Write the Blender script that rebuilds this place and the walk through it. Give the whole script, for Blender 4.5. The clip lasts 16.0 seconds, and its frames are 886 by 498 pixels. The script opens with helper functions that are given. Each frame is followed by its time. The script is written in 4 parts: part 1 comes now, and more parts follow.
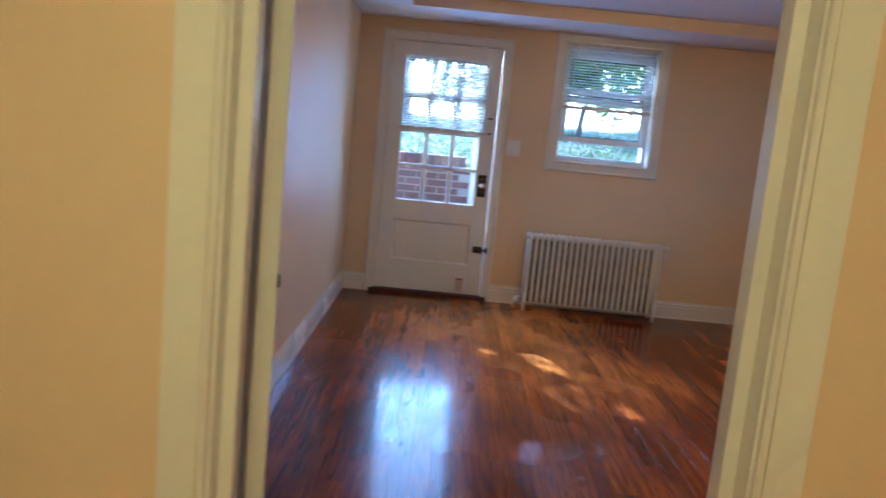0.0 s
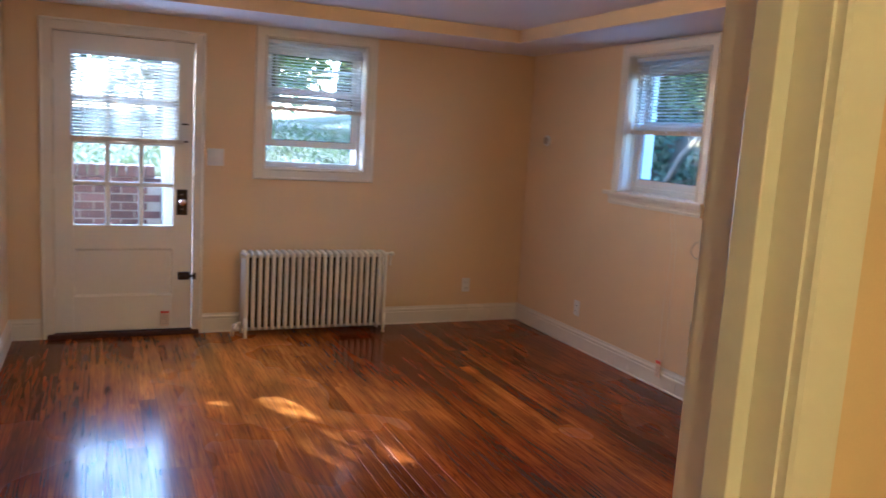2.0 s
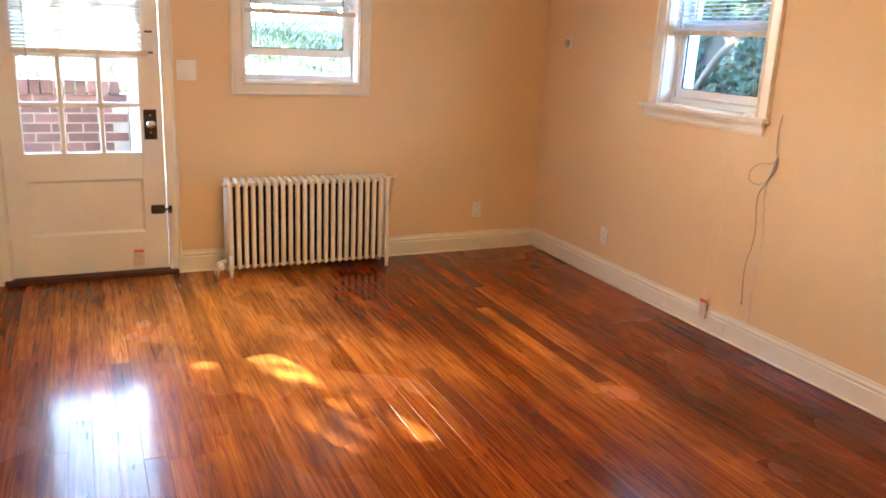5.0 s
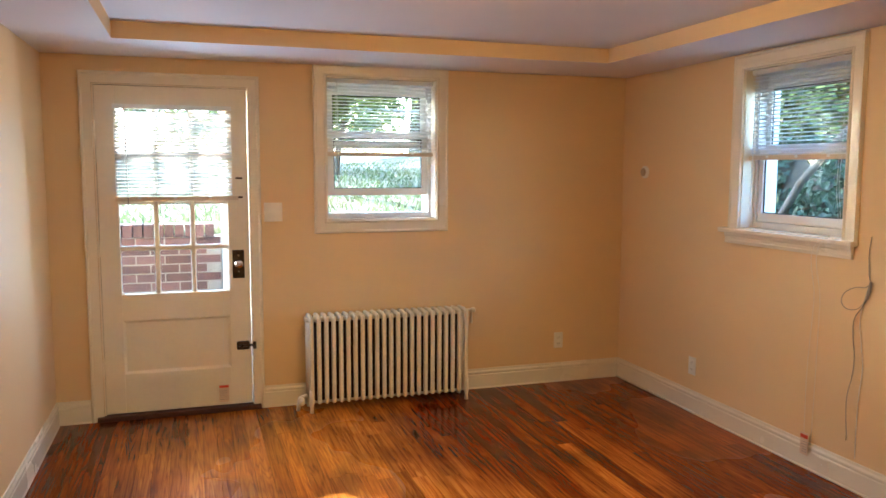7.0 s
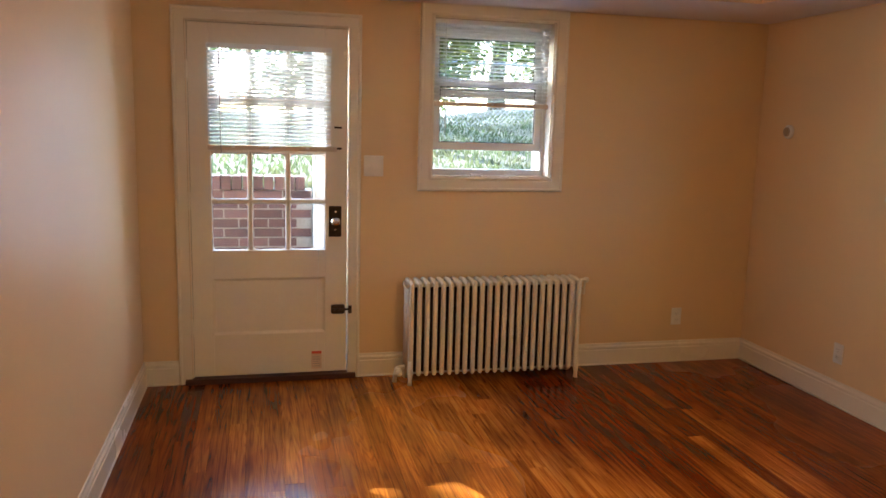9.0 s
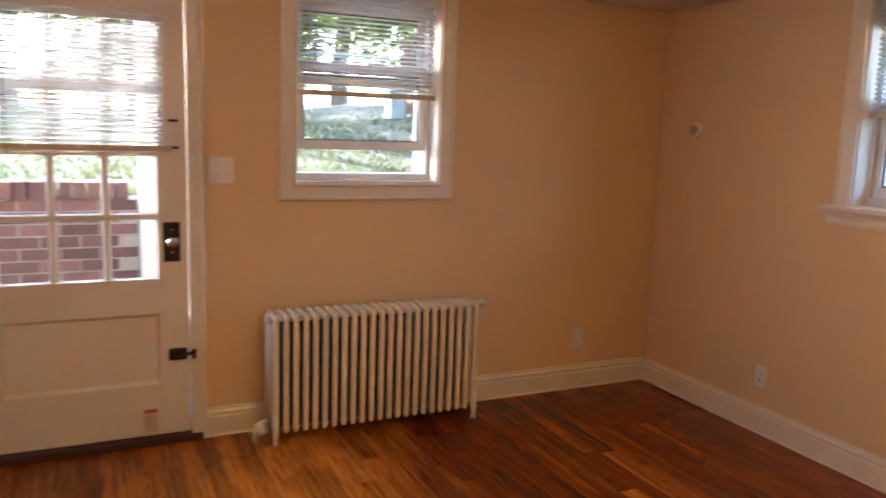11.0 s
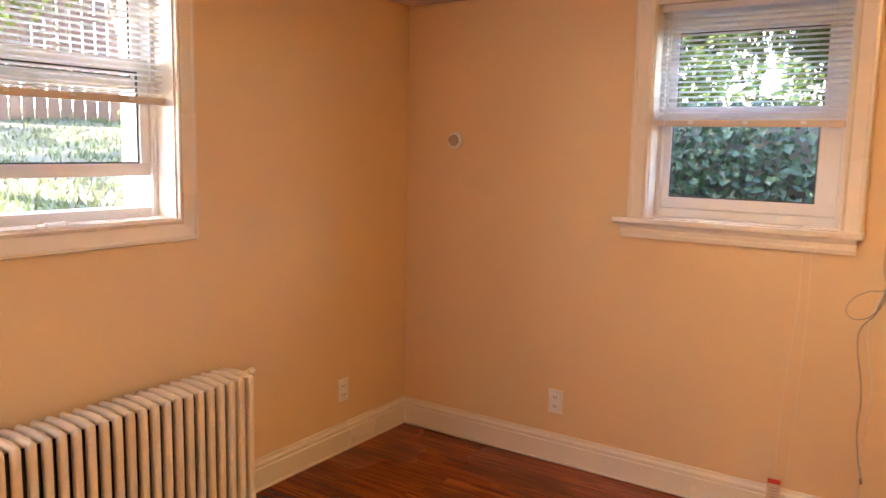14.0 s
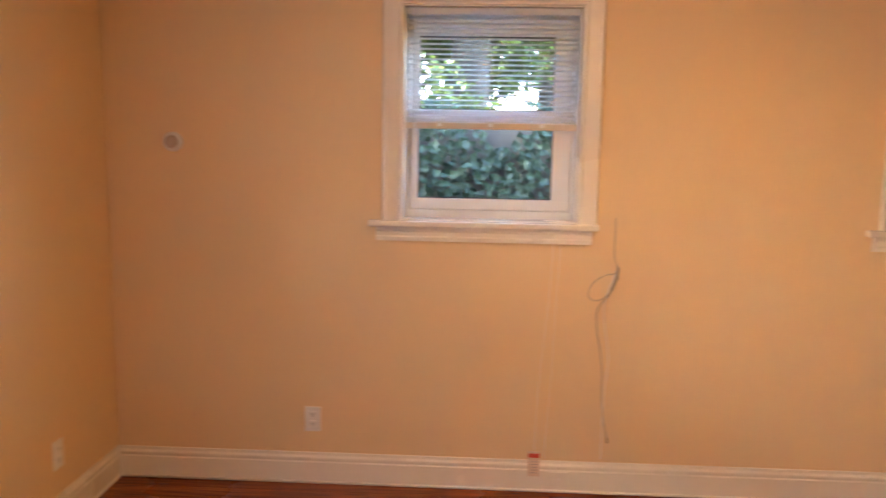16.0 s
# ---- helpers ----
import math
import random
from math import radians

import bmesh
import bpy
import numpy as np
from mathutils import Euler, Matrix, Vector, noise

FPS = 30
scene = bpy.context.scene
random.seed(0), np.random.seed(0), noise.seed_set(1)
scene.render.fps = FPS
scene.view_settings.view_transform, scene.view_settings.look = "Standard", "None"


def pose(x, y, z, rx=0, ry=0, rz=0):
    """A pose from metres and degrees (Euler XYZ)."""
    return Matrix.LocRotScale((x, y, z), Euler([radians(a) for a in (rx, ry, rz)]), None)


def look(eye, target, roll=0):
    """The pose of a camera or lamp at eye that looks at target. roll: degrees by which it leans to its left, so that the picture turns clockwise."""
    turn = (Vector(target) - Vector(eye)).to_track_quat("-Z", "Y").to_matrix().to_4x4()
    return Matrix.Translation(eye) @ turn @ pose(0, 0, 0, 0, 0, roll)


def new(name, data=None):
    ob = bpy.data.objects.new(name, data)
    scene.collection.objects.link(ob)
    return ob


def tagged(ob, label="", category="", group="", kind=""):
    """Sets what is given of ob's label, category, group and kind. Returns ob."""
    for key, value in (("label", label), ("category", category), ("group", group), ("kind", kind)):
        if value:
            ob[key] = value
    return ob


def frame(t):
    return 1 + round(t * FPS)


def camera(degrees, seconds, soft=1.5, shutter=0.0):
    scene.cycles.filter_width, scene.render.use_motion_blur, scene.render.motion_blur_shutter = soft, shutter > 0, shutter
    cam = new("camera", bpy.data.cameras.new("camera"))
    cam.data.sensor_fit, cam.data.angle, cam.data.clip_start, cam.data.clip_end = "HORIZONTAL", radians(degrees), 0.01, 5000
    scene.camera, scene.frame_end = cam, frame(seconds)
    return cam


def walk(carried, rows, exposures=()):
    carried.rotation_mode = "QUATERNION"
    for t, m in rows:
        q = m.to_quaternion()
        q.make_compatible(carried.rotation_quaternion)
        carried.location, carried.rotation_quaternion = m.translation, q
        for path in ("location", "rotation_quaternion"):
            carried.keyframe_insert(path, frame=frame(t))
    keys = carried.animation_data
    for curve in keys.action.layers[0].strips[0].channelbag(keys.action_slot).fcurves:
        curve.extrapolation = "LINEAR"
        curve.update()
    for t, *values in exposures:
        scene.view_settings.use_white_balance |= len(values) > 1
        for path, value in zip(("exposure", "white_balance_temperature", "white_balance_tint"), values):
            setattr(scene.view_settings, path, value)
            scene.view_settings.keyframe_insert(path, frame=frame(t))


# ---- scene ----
cam = camera(59.6, 16.0, shutter=0.65)
PATH = [
    (0, (0.91, 0.743, 1.362), (0.924, 2.72, 1.064), 5.5),
    (0.5, (0.912, 0.918, 1.364), (1.066, 2.89, 1.068), 6.3),
    (1, (0.958, 1.099, 1.373), (1.102, 3.074, 1.09), 5.3),
    (1.5, (0.903, 1.264, 1.425), (1.327, 3.198, 1.142), 6.8),
    (2, (0.697, 1.354, 1.519), (1.506, 3.163, 1.234), 3.5),
    (2.5, (0.678, 1.453, 1.556), (1.510, 3.219, 1.147), 2.4),
    (3, (0.685, 1.635, 1.544), (1.454, 3.387, 0.959), 3.4),
    (3.2, (0.711, 1.706, 1.543), (1.376, 3.496, 0.946), 3.2),
    (5.3, (0.871, 2.05, 1.548), (1.704, 3.801, 1.057), 2.4),
    (5.5, (0.884, 2.049, 1.548), (1.67, 3.838, 1.122), 1.6),
    (6, (0.922, 2.025, 1.558), (1.625, 3.878, 1.287), 0.0),
    (6.5, (0.941, 2.006, 1.564), (1.575, 3.891, 1.356), -0.2),
    (7, (0.949, 2.022, 1.566), (1.563, 3.914, 1.359), 0.2),
    (7.5, (0.921, 2.069, 1.569), (1.512, 3.967, 1.345), 0.4),
    (8, (0.856, 2.196, 1.557), (1.374, 4.114, 1.327), 1.7),
    (8.2, (0.842, 2.262, 1.552), (1.289, 4.195, 1.303), 1.3),
    (10.3, (0.768, 3.094, 1.504), (1.375, 4.964, 1.138), 1.6),
    (10.5, (0.783, 3.19, 1.504), (1.466, 5.038, 1.161), 1.9),
    (11, (0.841, 3.423, 1.513), (1.69, 5.206, 1.202), 2.0),
    (11.5, (0.845, 3.609, 1.495), (1.942, 5.248, 1.16), 1.5),
    (12, (0.809, 3.788, 1.498), (2.077, 5.302, 1.18), 0.2),
    (12.5, (0.856, 4.002, 1.495), (2.217, 5.442, 1.222), 0.8),
    (13, (0.872, 4.217, 1.516), (2.322, 5.581, 1.317), 2.5),
    (13.5, (0.77, 4.429, 1.525), (2.362, 5.615, 1.279), 0.2),
    (14, (0.677, 4.649, 1.518), (2.328, 5.747, 1.253), 1.2),
    (14.5, (0.699, 4.892, 1.508), (2.385, 5.933, 1.242), 0.9),
    (15, (0.698, 5.138, 1.532), (2.507, 5.95, 1.271), 2.4),
    (15.5, (0.625, 5.366, 1.55), (2.568, 5.756, 1.284), 0.3),
    (16, (0.641, 5.448, 1.572), (2.62, 5.54, 1.293), 1.0),
]
EXPOSURES = [
    (0.0, 3.75, 4000, 8), (1.0, 3.82, 4350, 11), (2.0, 3.87, 4520, 10), (3.0, 4.3, 5100, 11), (5.3, 5.0, 5300, 6), (6.0, 4.82, 5380, 4), (7.0, 4.46, 5480, 3), (8.0, 4.08, 5700, 7),
    (10.3, 3.83, 5700, 14), (11.0, 3.9, 5950, 20), (12.5, 4.45, 6700, 24), (14.0, 4.70, 6650, 22), (15.0, 4.66, 6300, 21), (16.0, 4.66, 6050, 19),
]
walk(cam, [(t, look(eye, target, roll)) for t, eye, target, roll in PATH], EXPOSURES)

# ---------------------------------------------------------------- light
world = bpy.data.worlds.new("sky")
scene.world = world
world.use_nodes = True
wn = world.node_tree.nodes
sky = wn.new("ShaderNodeTexSky")
sky.sky_type = "NISHITA"
sky.sun_disc = False
sky.sun_elevation = radians(25.8)
sky.sun_rotation = radians(-24.5)
wn["Background"].inputs["Strength"].default_value = 0.15
world.node_tree.links.new(sky.outputs[0], wn["Background"].inputs["Color"])

SUN_WAY = Vector((0.98, -2.15, -1.12))
sun_data = bpy.data.lights.new("sun", "SUN")
sun_data.energy, sun_data.angle, sun_data.color = 2.5, radians(0.5), (1.0, 0.97, 0.91)
new("sun", sun_data).matrix_world = look((0, 0, 30), Vector((0, 0, 30)) + SUN_WAY)

# area lamps added just inside the door and the east windows stand in for skylight
for nm, place, way, wide, high, watts in (("door_daylight", (0.84, 7.000, 1.300), (0.3, -1, -0.1), 0.60, 1.04, 0.72),
                                          ("east_window_daylight", (3.985, 5.41, 1.68), (-1, 0, 0), 0.70, 0.88, 0.05), ("second_east_window_daylight", (3.985, 3.28, 1.68), (-1, 0, 0), 0.70, 0.88, 0.07)):
    sky_lamp = bpy.data.lights.new(nm, "AREA")
    sky_lamp.shape, sky_lamp.size, sky_lamp.size_y, sky_lamp.energy, sky_lamp.color = "RECTANGLE", wide, high, watts, (0.66, 0.80, 1.0)
    sky_lamp.spread = radians(160)
    new(nm, sky_lamp).matrix_world = look(place, Vector(place) + Vector(way))


# ---------------------------------------------------------------- materials
def mat(name, colour, rough=0.5, second=None, scale=6.0, fine=60.0, bump=0.05, metal=0.0, coat=0.0, amount=1.0, stretch=(1, 1, 1), object_random=0.0, island=0.0, grain=0.07):
    """Two-scale procedural material in world space: broad patches between two colours, fine grain in value and relief."""
    m = bpy.data.materials.new(name)
    m.use_nodes = True
    nt = m.node_tree
    n, ln = nt.nodes, nt.links
    b = n["Principled BSDF"]
    b.inputs["Metallic"].default_value = metal
    b.inputs["Coat Weight"].default_value = coat
    b.inputs["Coat Roughness"].default_value = 0.12
    second = second or tuple(c * 0.86 for c in colour)
    geo = n.new("ShaderNodeNewGeometry")
    mp = n.new("ShaderNodeMapping")
    mp.inputs["Scale"].default_value = stretch
    ln.new(geo.outputs["Position"], mp.inputs["Vector"])
    big = n.new("ShaderNodeTexNoise")
    big.inputs["Scale"].default_value = scale
    big.inputs["Detail"].default_value = 4
    ln.new(mp.outputs[0], big.inputs["Vector"])
    small = n.new("ShaderNodeTexNoise")
    small.inputs["Scale"].default_value = fine
    small.inputs["Detail"].default_value = 3
    ln.new(mp.outputs[0], small.inputs["Vector"])
    ramp = n.new("ShaderNodeMapRange")
    ramp.inputs["From Min"].default_value, ramp.inputs["From Max"].default_value = 0.35, 0.65
    ramp.inputs["To Max"].default_value = amount
    ln.new(big.outputs["Fac"], ramp.inputs["Value"])
    mix = n.new("ShaderNodeMix")
    mix.data_type = "RGBA"
    mix.inputs["A"].default_value = (*colour, 1)
    mix.inputs["B"].default_value = (*second, 1)
    ln.new(ramp.outputs[0], mix.inputs["Factor"])
    out = mix.outputs["Result"]
    val = n.new("ShaderNodeMapRange")
    val.inputs["From Min"].default_value, val.inputs["From Max"].default_value = 0.3, 0.7
    val.inputs["To Min"].default_value, val.inputs["To Max"].default_value = 1 - grain, 1 + grain
    ln.new(small.outputs["Fac"], val.inputs["Value"])
    hsv = n.new("ShaderNodeHueSaturation")
    ln.new(out, hsv.inputs["Color"])
    last = val.outputs[0]
    for spread, kind, socket in ((object_random, "ShaderNodeObjectInfo", "Random"), (island, "ShaderNodeNewGeometry", "Random Per Island")):
        if spread:
            src = n.new(kind)
            sp = n.new("ShaderNodeMapRange")
            sp.inputs["To Min"].default_value, sp.inputs["To Max"].default_value = 1 - spread, 1 + spread
            ln.new(src.outputs[socket], sp.inputs["Value"])
            mul = n.new("ShaderNodeMath")
            mul.operation = "MULTIPLY"
            ln.new(last, mul.inputs[0])
            ln.new(sp.outputs[0], mul.inputs[1])
            last = mul.outputs[0]
    ln.new(last, hsv.inputs["Value"])
    ln.new(hsv.outputs[0], b.inputs["Base Color"])
    rr = n.new("ShaderNodeMapRange")
    rr.inputs["To Min"].default_value, rr.inputs["To Max"].default_value = max(rough - 0.06, 0.02), min(rough + 0.08, 1)
    ln.new(big.outputs["Fac"], rr.inputs["Value"])
    ln.new(rr.outputs[0], b.inputs["Roughness"])
    if bump:
        bp = n.new("ShaderNodeBump")
        bp.inputs["Strength"].default_value = bump
        bp.inputs["Distance"].default_value = 0.01
        ln.new(small.outputs["Fac"], bp.inputs["Height"])
        ln.new(bp.outputs[0], b.inputs["Normal"])
    return m


def floor_wood():
    """Stained and varnished pine strips: colour by board, flame grain, pale patches that stop at the board joints,
    glossy coat.
    """
    m = bpy.data.materials.new("varnished_floor_boards")
    m.use_nodes = True
    n, ln = m.node_tree.nodes, m.node_tree.links
    b = n["Principled BSDF"]
    geo, info = n.new("ShaderNodeNewGeometry"), n.new("ShaderNodeObjectInfo")

    def math_node(operation, a, c, clamp=False):
        nd = n.new("ShaderNodeMath")
        nd.operation, nd.use_clamp = operation, clamp
        for socket, v in zip(nd.inputs, (a, c)):
            if isinstance(v, (int, float)):
                socket.default_value = v
            else:
                ln.new(v, socket)
        return nd.outputs[0]

    def span(value, a, c, d=0.0, e=1.0):
        nd = n.new("ShaderNodeMapRange")
        nd.inputs["From Min"].default_value, nd.inputs["From Max"].default_value = a, c
        nd.inputs["To Min"].default_value, nd.inputs["To Max"].default_value = d, e
        ln.new(value, nd.inputs["Value"])
        return nd.outputs[0]

    def noise_of(vector, stretch, detail, distortion=0.0):
        mp = n.new("ShaderNodeMapping")
        mp.inputs["Scale"].default_value = stretch
        ln.new(vector, mp.inputs["Vector"])
        tx = n.new("ShaderNodeTexNoise")
        tx.inputs["Scale"].default_value, tx.inputs["Detail"].default_value, tx.inputs["Distortion"].default_value = 1.0, detail, distortion
        ln.new(mp.outputs[0], tx.inputs["Vector"])
        return tx.outputs["Fac"]

    def ramp_of(value, stops):
        rp = n.new("ShaderNodeValToRGB")
        e = rp.color_ramp.elements
        e[0].position, e[0].color = stops[0][0], (*stops[0][1], 1)
        e[1].position, e[1].color = stops[-1][0], (*stops[-1][1], 1)
        for p, c in stops[1:-1]:
            e.new(p).color = (*c, 1)
        ln.new(value, rp.inputs["Fac"])
        return rp.outputs[0]

    shift = n.new("ShaderNodeVectorMath")
    shift.operation = "MULTIPLY_ADD"
    shift.inputs[1].default_value = (17.0, 41.0, 5.0)
    ln.new(info.outputs["Random"], shift.inputs[0])
    ln.new(geo.outputs["Position"], shift.inputs[2])
    own, place, rand = shift.outputs[0], geo.outputs["Position"], info.outputs["Random"]
    fine = noise_of(own, (70, 2.4, 1), 5, 0.4)
    rings = math_node("PINGPONG", math_node("MULTIPLY", noise_of(own, (19, 0.9, 1), 1.5, 0.25), 11.0), 0.5)
    lines = span(rings, 0.03, 0.30)
    grain = math_node("ADD", math_node("MULTIPLY", fine, 0.80), math_node("MULTIPLY", lines, 0.15), True)
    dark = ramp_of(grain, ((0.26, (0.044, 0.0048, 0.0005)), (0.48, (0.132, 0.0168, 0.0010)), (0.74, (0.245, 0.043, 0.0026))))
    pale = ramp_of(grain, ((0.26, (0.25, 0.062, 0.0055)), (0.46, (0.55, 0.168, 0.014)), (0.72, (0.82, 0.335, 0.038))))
    sep = n.new("ShaderNodeSeparateXYZ")
    ln.new(place, sep.inputs[0])
    # pale tone: broad patches, shifted board by board; darker along the west strip, the east side and the south
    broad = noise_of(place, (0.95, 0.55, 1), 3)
    paled = math_node("ADD", broad, math_node("MULTIPLY", math_node("SUBTRACT", rand, 0.5), 0.13))
    paled = span(paled, 0.34, 0.56)
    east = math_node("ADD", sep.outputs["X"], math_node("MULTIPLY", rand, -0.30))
    paled = math_node("MULTIPLY", paled, span(east, 2.95, 2.70, 0.22, 1.0))
    paled = math_node("MULTIPLY", paled, span(sep.outputs["X"], 0.45, 0.85, 0.10, 1.0))
    paled = math_node("MULTIPLY", paled, span(sep.outputs["Y"], 4.3, 5.4, 0.26, 1.0))
    paled = math_node("MULTIPLY", paled, 0.76)
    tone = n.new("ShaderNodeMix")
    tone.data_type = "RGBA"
    ln.new(paled, tone.inputs["Factor"])
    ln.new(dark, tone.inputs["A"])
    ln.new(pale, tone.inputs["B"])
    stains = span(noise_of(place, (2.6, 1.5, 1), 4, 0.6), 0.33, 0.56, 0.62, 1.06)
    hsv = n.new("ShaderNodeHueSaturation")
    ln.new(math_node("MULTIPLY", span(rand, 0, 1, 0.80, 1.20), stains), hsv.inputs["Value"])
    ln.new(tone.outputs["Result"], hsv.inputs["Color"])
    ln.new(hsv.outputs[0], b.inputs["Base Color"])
    ln.new(span(broad, 0.3, 0.7, 0.20, 0.32), b.inputs["Roughness"])
    b.inputs["Coat Weight"].default_value = 0.27
    ln.new(span(noise_of(place, (5, 2, 1), 3), 0.3, 0.7, 0.05, 0.13), b.inputs["Coat Roughness"])
    b.inputs["Specular IOR Level"].default_value = 0.12
    bp = n.new("ShaderNodeBump")
    bp.inputs["Strength"].default_value, bp.inputs["Distance"].default_value = 0.02, 0.0004
    ln.new(fine, bp.inputs["Height"])
    ln.new(bp.outputs[0], b.inputs["Normal"])
    return m


def glass():
    """Clear thin pane: see-through, with a sheen that grows towards grazing angles."""
    m = bpy.data.materials.new("window_glass")
    m.use_nodes = True
    n, ln = m.node_tree.nodes, m.node_tree.links
    out = n["Material Output"]
    clear, gloss, mix, facing = n.new("ShaderNodeBsdfTransparent"), n.new("ShaderNodeBsdfGlossy"), n.new("ShaderNodeMixShader"), n.new("ShaderNodeLayerWeight")
    facing.inputs["Blend"].default_value = 0.5
    power, sheen = n.new("ShaderNodeMath"), n.new("ShaderNodeMapRange")
    power.operation = "POWER"
    power.inputs[1].default_value = 4.0
    ln.new(facing.outputs["Facing"], power.inputs[0])
    ln.new(power.outputs[0], sheen.inputs["Value"])
    sheen.inputs["To Min"].default_value, sheen.inputs["To Max"].default_value = 0.010, 0.6
    clear.inputs["Color"].default_value = (0.97, 0.985, 0.98, 1)
    gloss.inputs["Roughness"].default_value = 0.02
    ln.new(sheen.outputs[0], mix.inputs["Fac"])
    ln.new(clear.outputs[0], mix.inputs[1])
    ln.new(gloss.outputs[0], mix.inputs[2])
    ln.new(mix.outputs[0], out.inputs["Surface"])
    return m


def leafy(name, a, b_, island=0.45):
    m = mat(name, a, 0.45, b_, 1.2, 30, 0, island=island)
    p = m.node_tree.nodes["Principled BSDF"]
    p.inputs["Subsurface Weight"].default_value = 0.0
    tr = m.node_tree.nodes.new("ShaderNodeBsdfTranslucent")
    mx = m.node_tree.nodes.new("ShaderNodeMixShader")
    mx.inputs["Fac"].default_value = 0.35
    ln = m.node_tree.links
    ln.new(p.inputs["Base Color"].links[0].from_socket, tr.inputs["Color"])
    ln.new(p.outputs[0], mx.inputs[1])
    ln.new(tr.outputs[0], mx.inputs[2])
    ln.new(mx.outputs[0], m.node_tree.nodes["Material Output"].inputs["Surface"])
    return m


WALL = mat("peach_tan_wall_paint", (0.745, 0.555, 0.325), 0.52, (0.73, 0.54, 0.315), 1.2, 220, 0.01, grain=0.012)
CEIL = mat("flat_white_ceiling_paint", (0.74, 0.70, 0.71), 0.8, (0.71, 0.67, 0.68), 1.2, 120, 0.02, grain=0.015)
TRIM = mat("glossy_white_trim_paint", (0.78, 0.72, 0.61), 0.25, (0.765, 0.70, 0.59), 1.5, 30, 0.008, grain=0.012)
DOORW = mat("white_door_paint", (0.78, 0.72, 0.62), 0.30, (0.75, 0.69, 0.58), 2.0, 40, 0.012, grain=0.015)
RAD = mat("cream_radiator_paint", (0.80, 0.73, 0.60), 0.28, (0.76, 0.69, 0.55), 5, 60, 0.03, grain=0.02)
VINYL = mat("white_vinyl_sash", (0.76, 0.76, 0.74), 0.35, (0.72, 0.72, 0.70), 4, 60, 0.02, grain=0.015)
SLAT = mat("white_blind_slat", (0.82, 0.82, 0.81), 0.4, (0.78, 0.78, 0.77), 5, 60, 0.02, grain=0.015)
# tan puts the rail's backlit shade into its colour
RAIL = mat("backlit_shade_blind_rail", (0.66, 0.55, 0.42), 0.4, (0.60, 0.50, 0.38), 5, 60, 0.02, grain=0.015)
PLATE = mat("white_switch_plate", (0.85, 0.83, 0.79), 0.35, None, 10, 80, 0.02, grain=0.015)
DARK = mat("dark_bronze_hardware", (0.022, 0.015, 0.012), 0.35, (0.06, 0.035, 0.02), 30, 200, 0.1, metal=0.7)
BROWN = mat("dark_brown_knob", (0.03, 0.016, 0.011), 0.25, None, 20, 100, 0.02)
CHROME = mat("bright_knob_metal", (0.75, 0.75, 0.76), 0.12, None, 20, 100, 0.02, metal=1.0)
SLOT = mat("dark_slot", (0.04, 0.035, 0.03), 0.6, None, 20, 100, 0)
GREYDIAL = mat("grey_dial", (0.46, 0.37, 0.28), 0.35, None, 20, 120, 0.05, metal=0.4)
CABLE = mat("grey_black_cable", (0.24, 0.20, 0.17), 0.5, (0.36, 0.31, 0.27), 12, 80, 0.03)
CORD = mat("white_cord", (0.78, 0.77, 0.74), 0.7, None, 30, 300, 0.1, grain=0.015)
# white card given the tan that it takes on in the shade
PAPER = mat("shade_tan_paper_tag", (0.70, 0.54, 0.40), 0.7, None, 20, 200, 0.03)
RED = mat("red_print", (0.62, 0.06, 0.025), 0.6, None, 20, 200, 0)
GREYPRINT = mat("grey_print", (0.35, 0.30, 0.27), 0.7, None, 20, 200, 0)
THRESH = mat("dark_stained_threshold", (0.085, 0.025, 0.012), 0.65, (0.045, 0.014, 0.007), 4, 40, 0.15, stretch=(1, 20, 20))
BRICK = mat("red_brick", (0.165, 0.080, 0.070), 0.85, (0.125, 0.070, 0.066), 14, 120, 0.35, object_random=0.3)
MORTAR = mat("grey_mortar", (0.42, 0.38, 0.34), 0.9, None, 10, 160, 0.3)
CONCRETE = mat("weathered_concrete", (0.40, 0.39, 0.37), 0.85, (0.30, 0.29, 0.27), 3, 90, 0.25)
WHITEWOOD = mat("white_painted_post", (0.80, 0.80, 0.79), 0.5, None, 4, 60, 0.06, grain=0.015)
GRASS = mat("lawn_soil", (0.085, 0.095, 0.05), 0.9, (0.14, 0.125, 0.085), 1.1, 60, 0.3)
BLADE = leafy("grass_blades", (0.085, 0.125, 0.045), (0.15, 0.15, 0.075))
LEAF = leafy("tree_leaves", (0.075, 0.13, 0.028), (0.18, 0.20, 0.035))
IVY = leafy("ivy_leaves", (0.035, 0.075, 0.04), (0.075, 0.12, 0.075))
SOIL = mat("dark_bank_soil", (0.035, 0.028, 0.02), 0.95, (0.06, 0.05, 0.03), 4, 50, 0.4)
BARK = mat("grey_brown_bark", (0.13, 0.10, 0.075), 0.9, (0.07, 0.055, 0.04), 5, 40, 0.6, stretch=(1, 1, 0.25))
PALEBARK = mat("pale_grey_bark", (0.16, 0.15, 0.14), 0.85, (0.11, 0.10, 0.09), 5, 40, 0.5, stretch=(1, 1, 0.3))
FENCE = mat("weathered_red_fence_board", (0.24, 0.125, 0.085), 0.8, (0.17, 0.10, 0.075), 3, 50, 0.25, stretch=(1, 1, 0.12), object_random=0.2)
WIRE = mat("galvanised_wire", (0.45, 0.45, 0.44), 0.45, None, 10, 80, 0, metal=0.6)
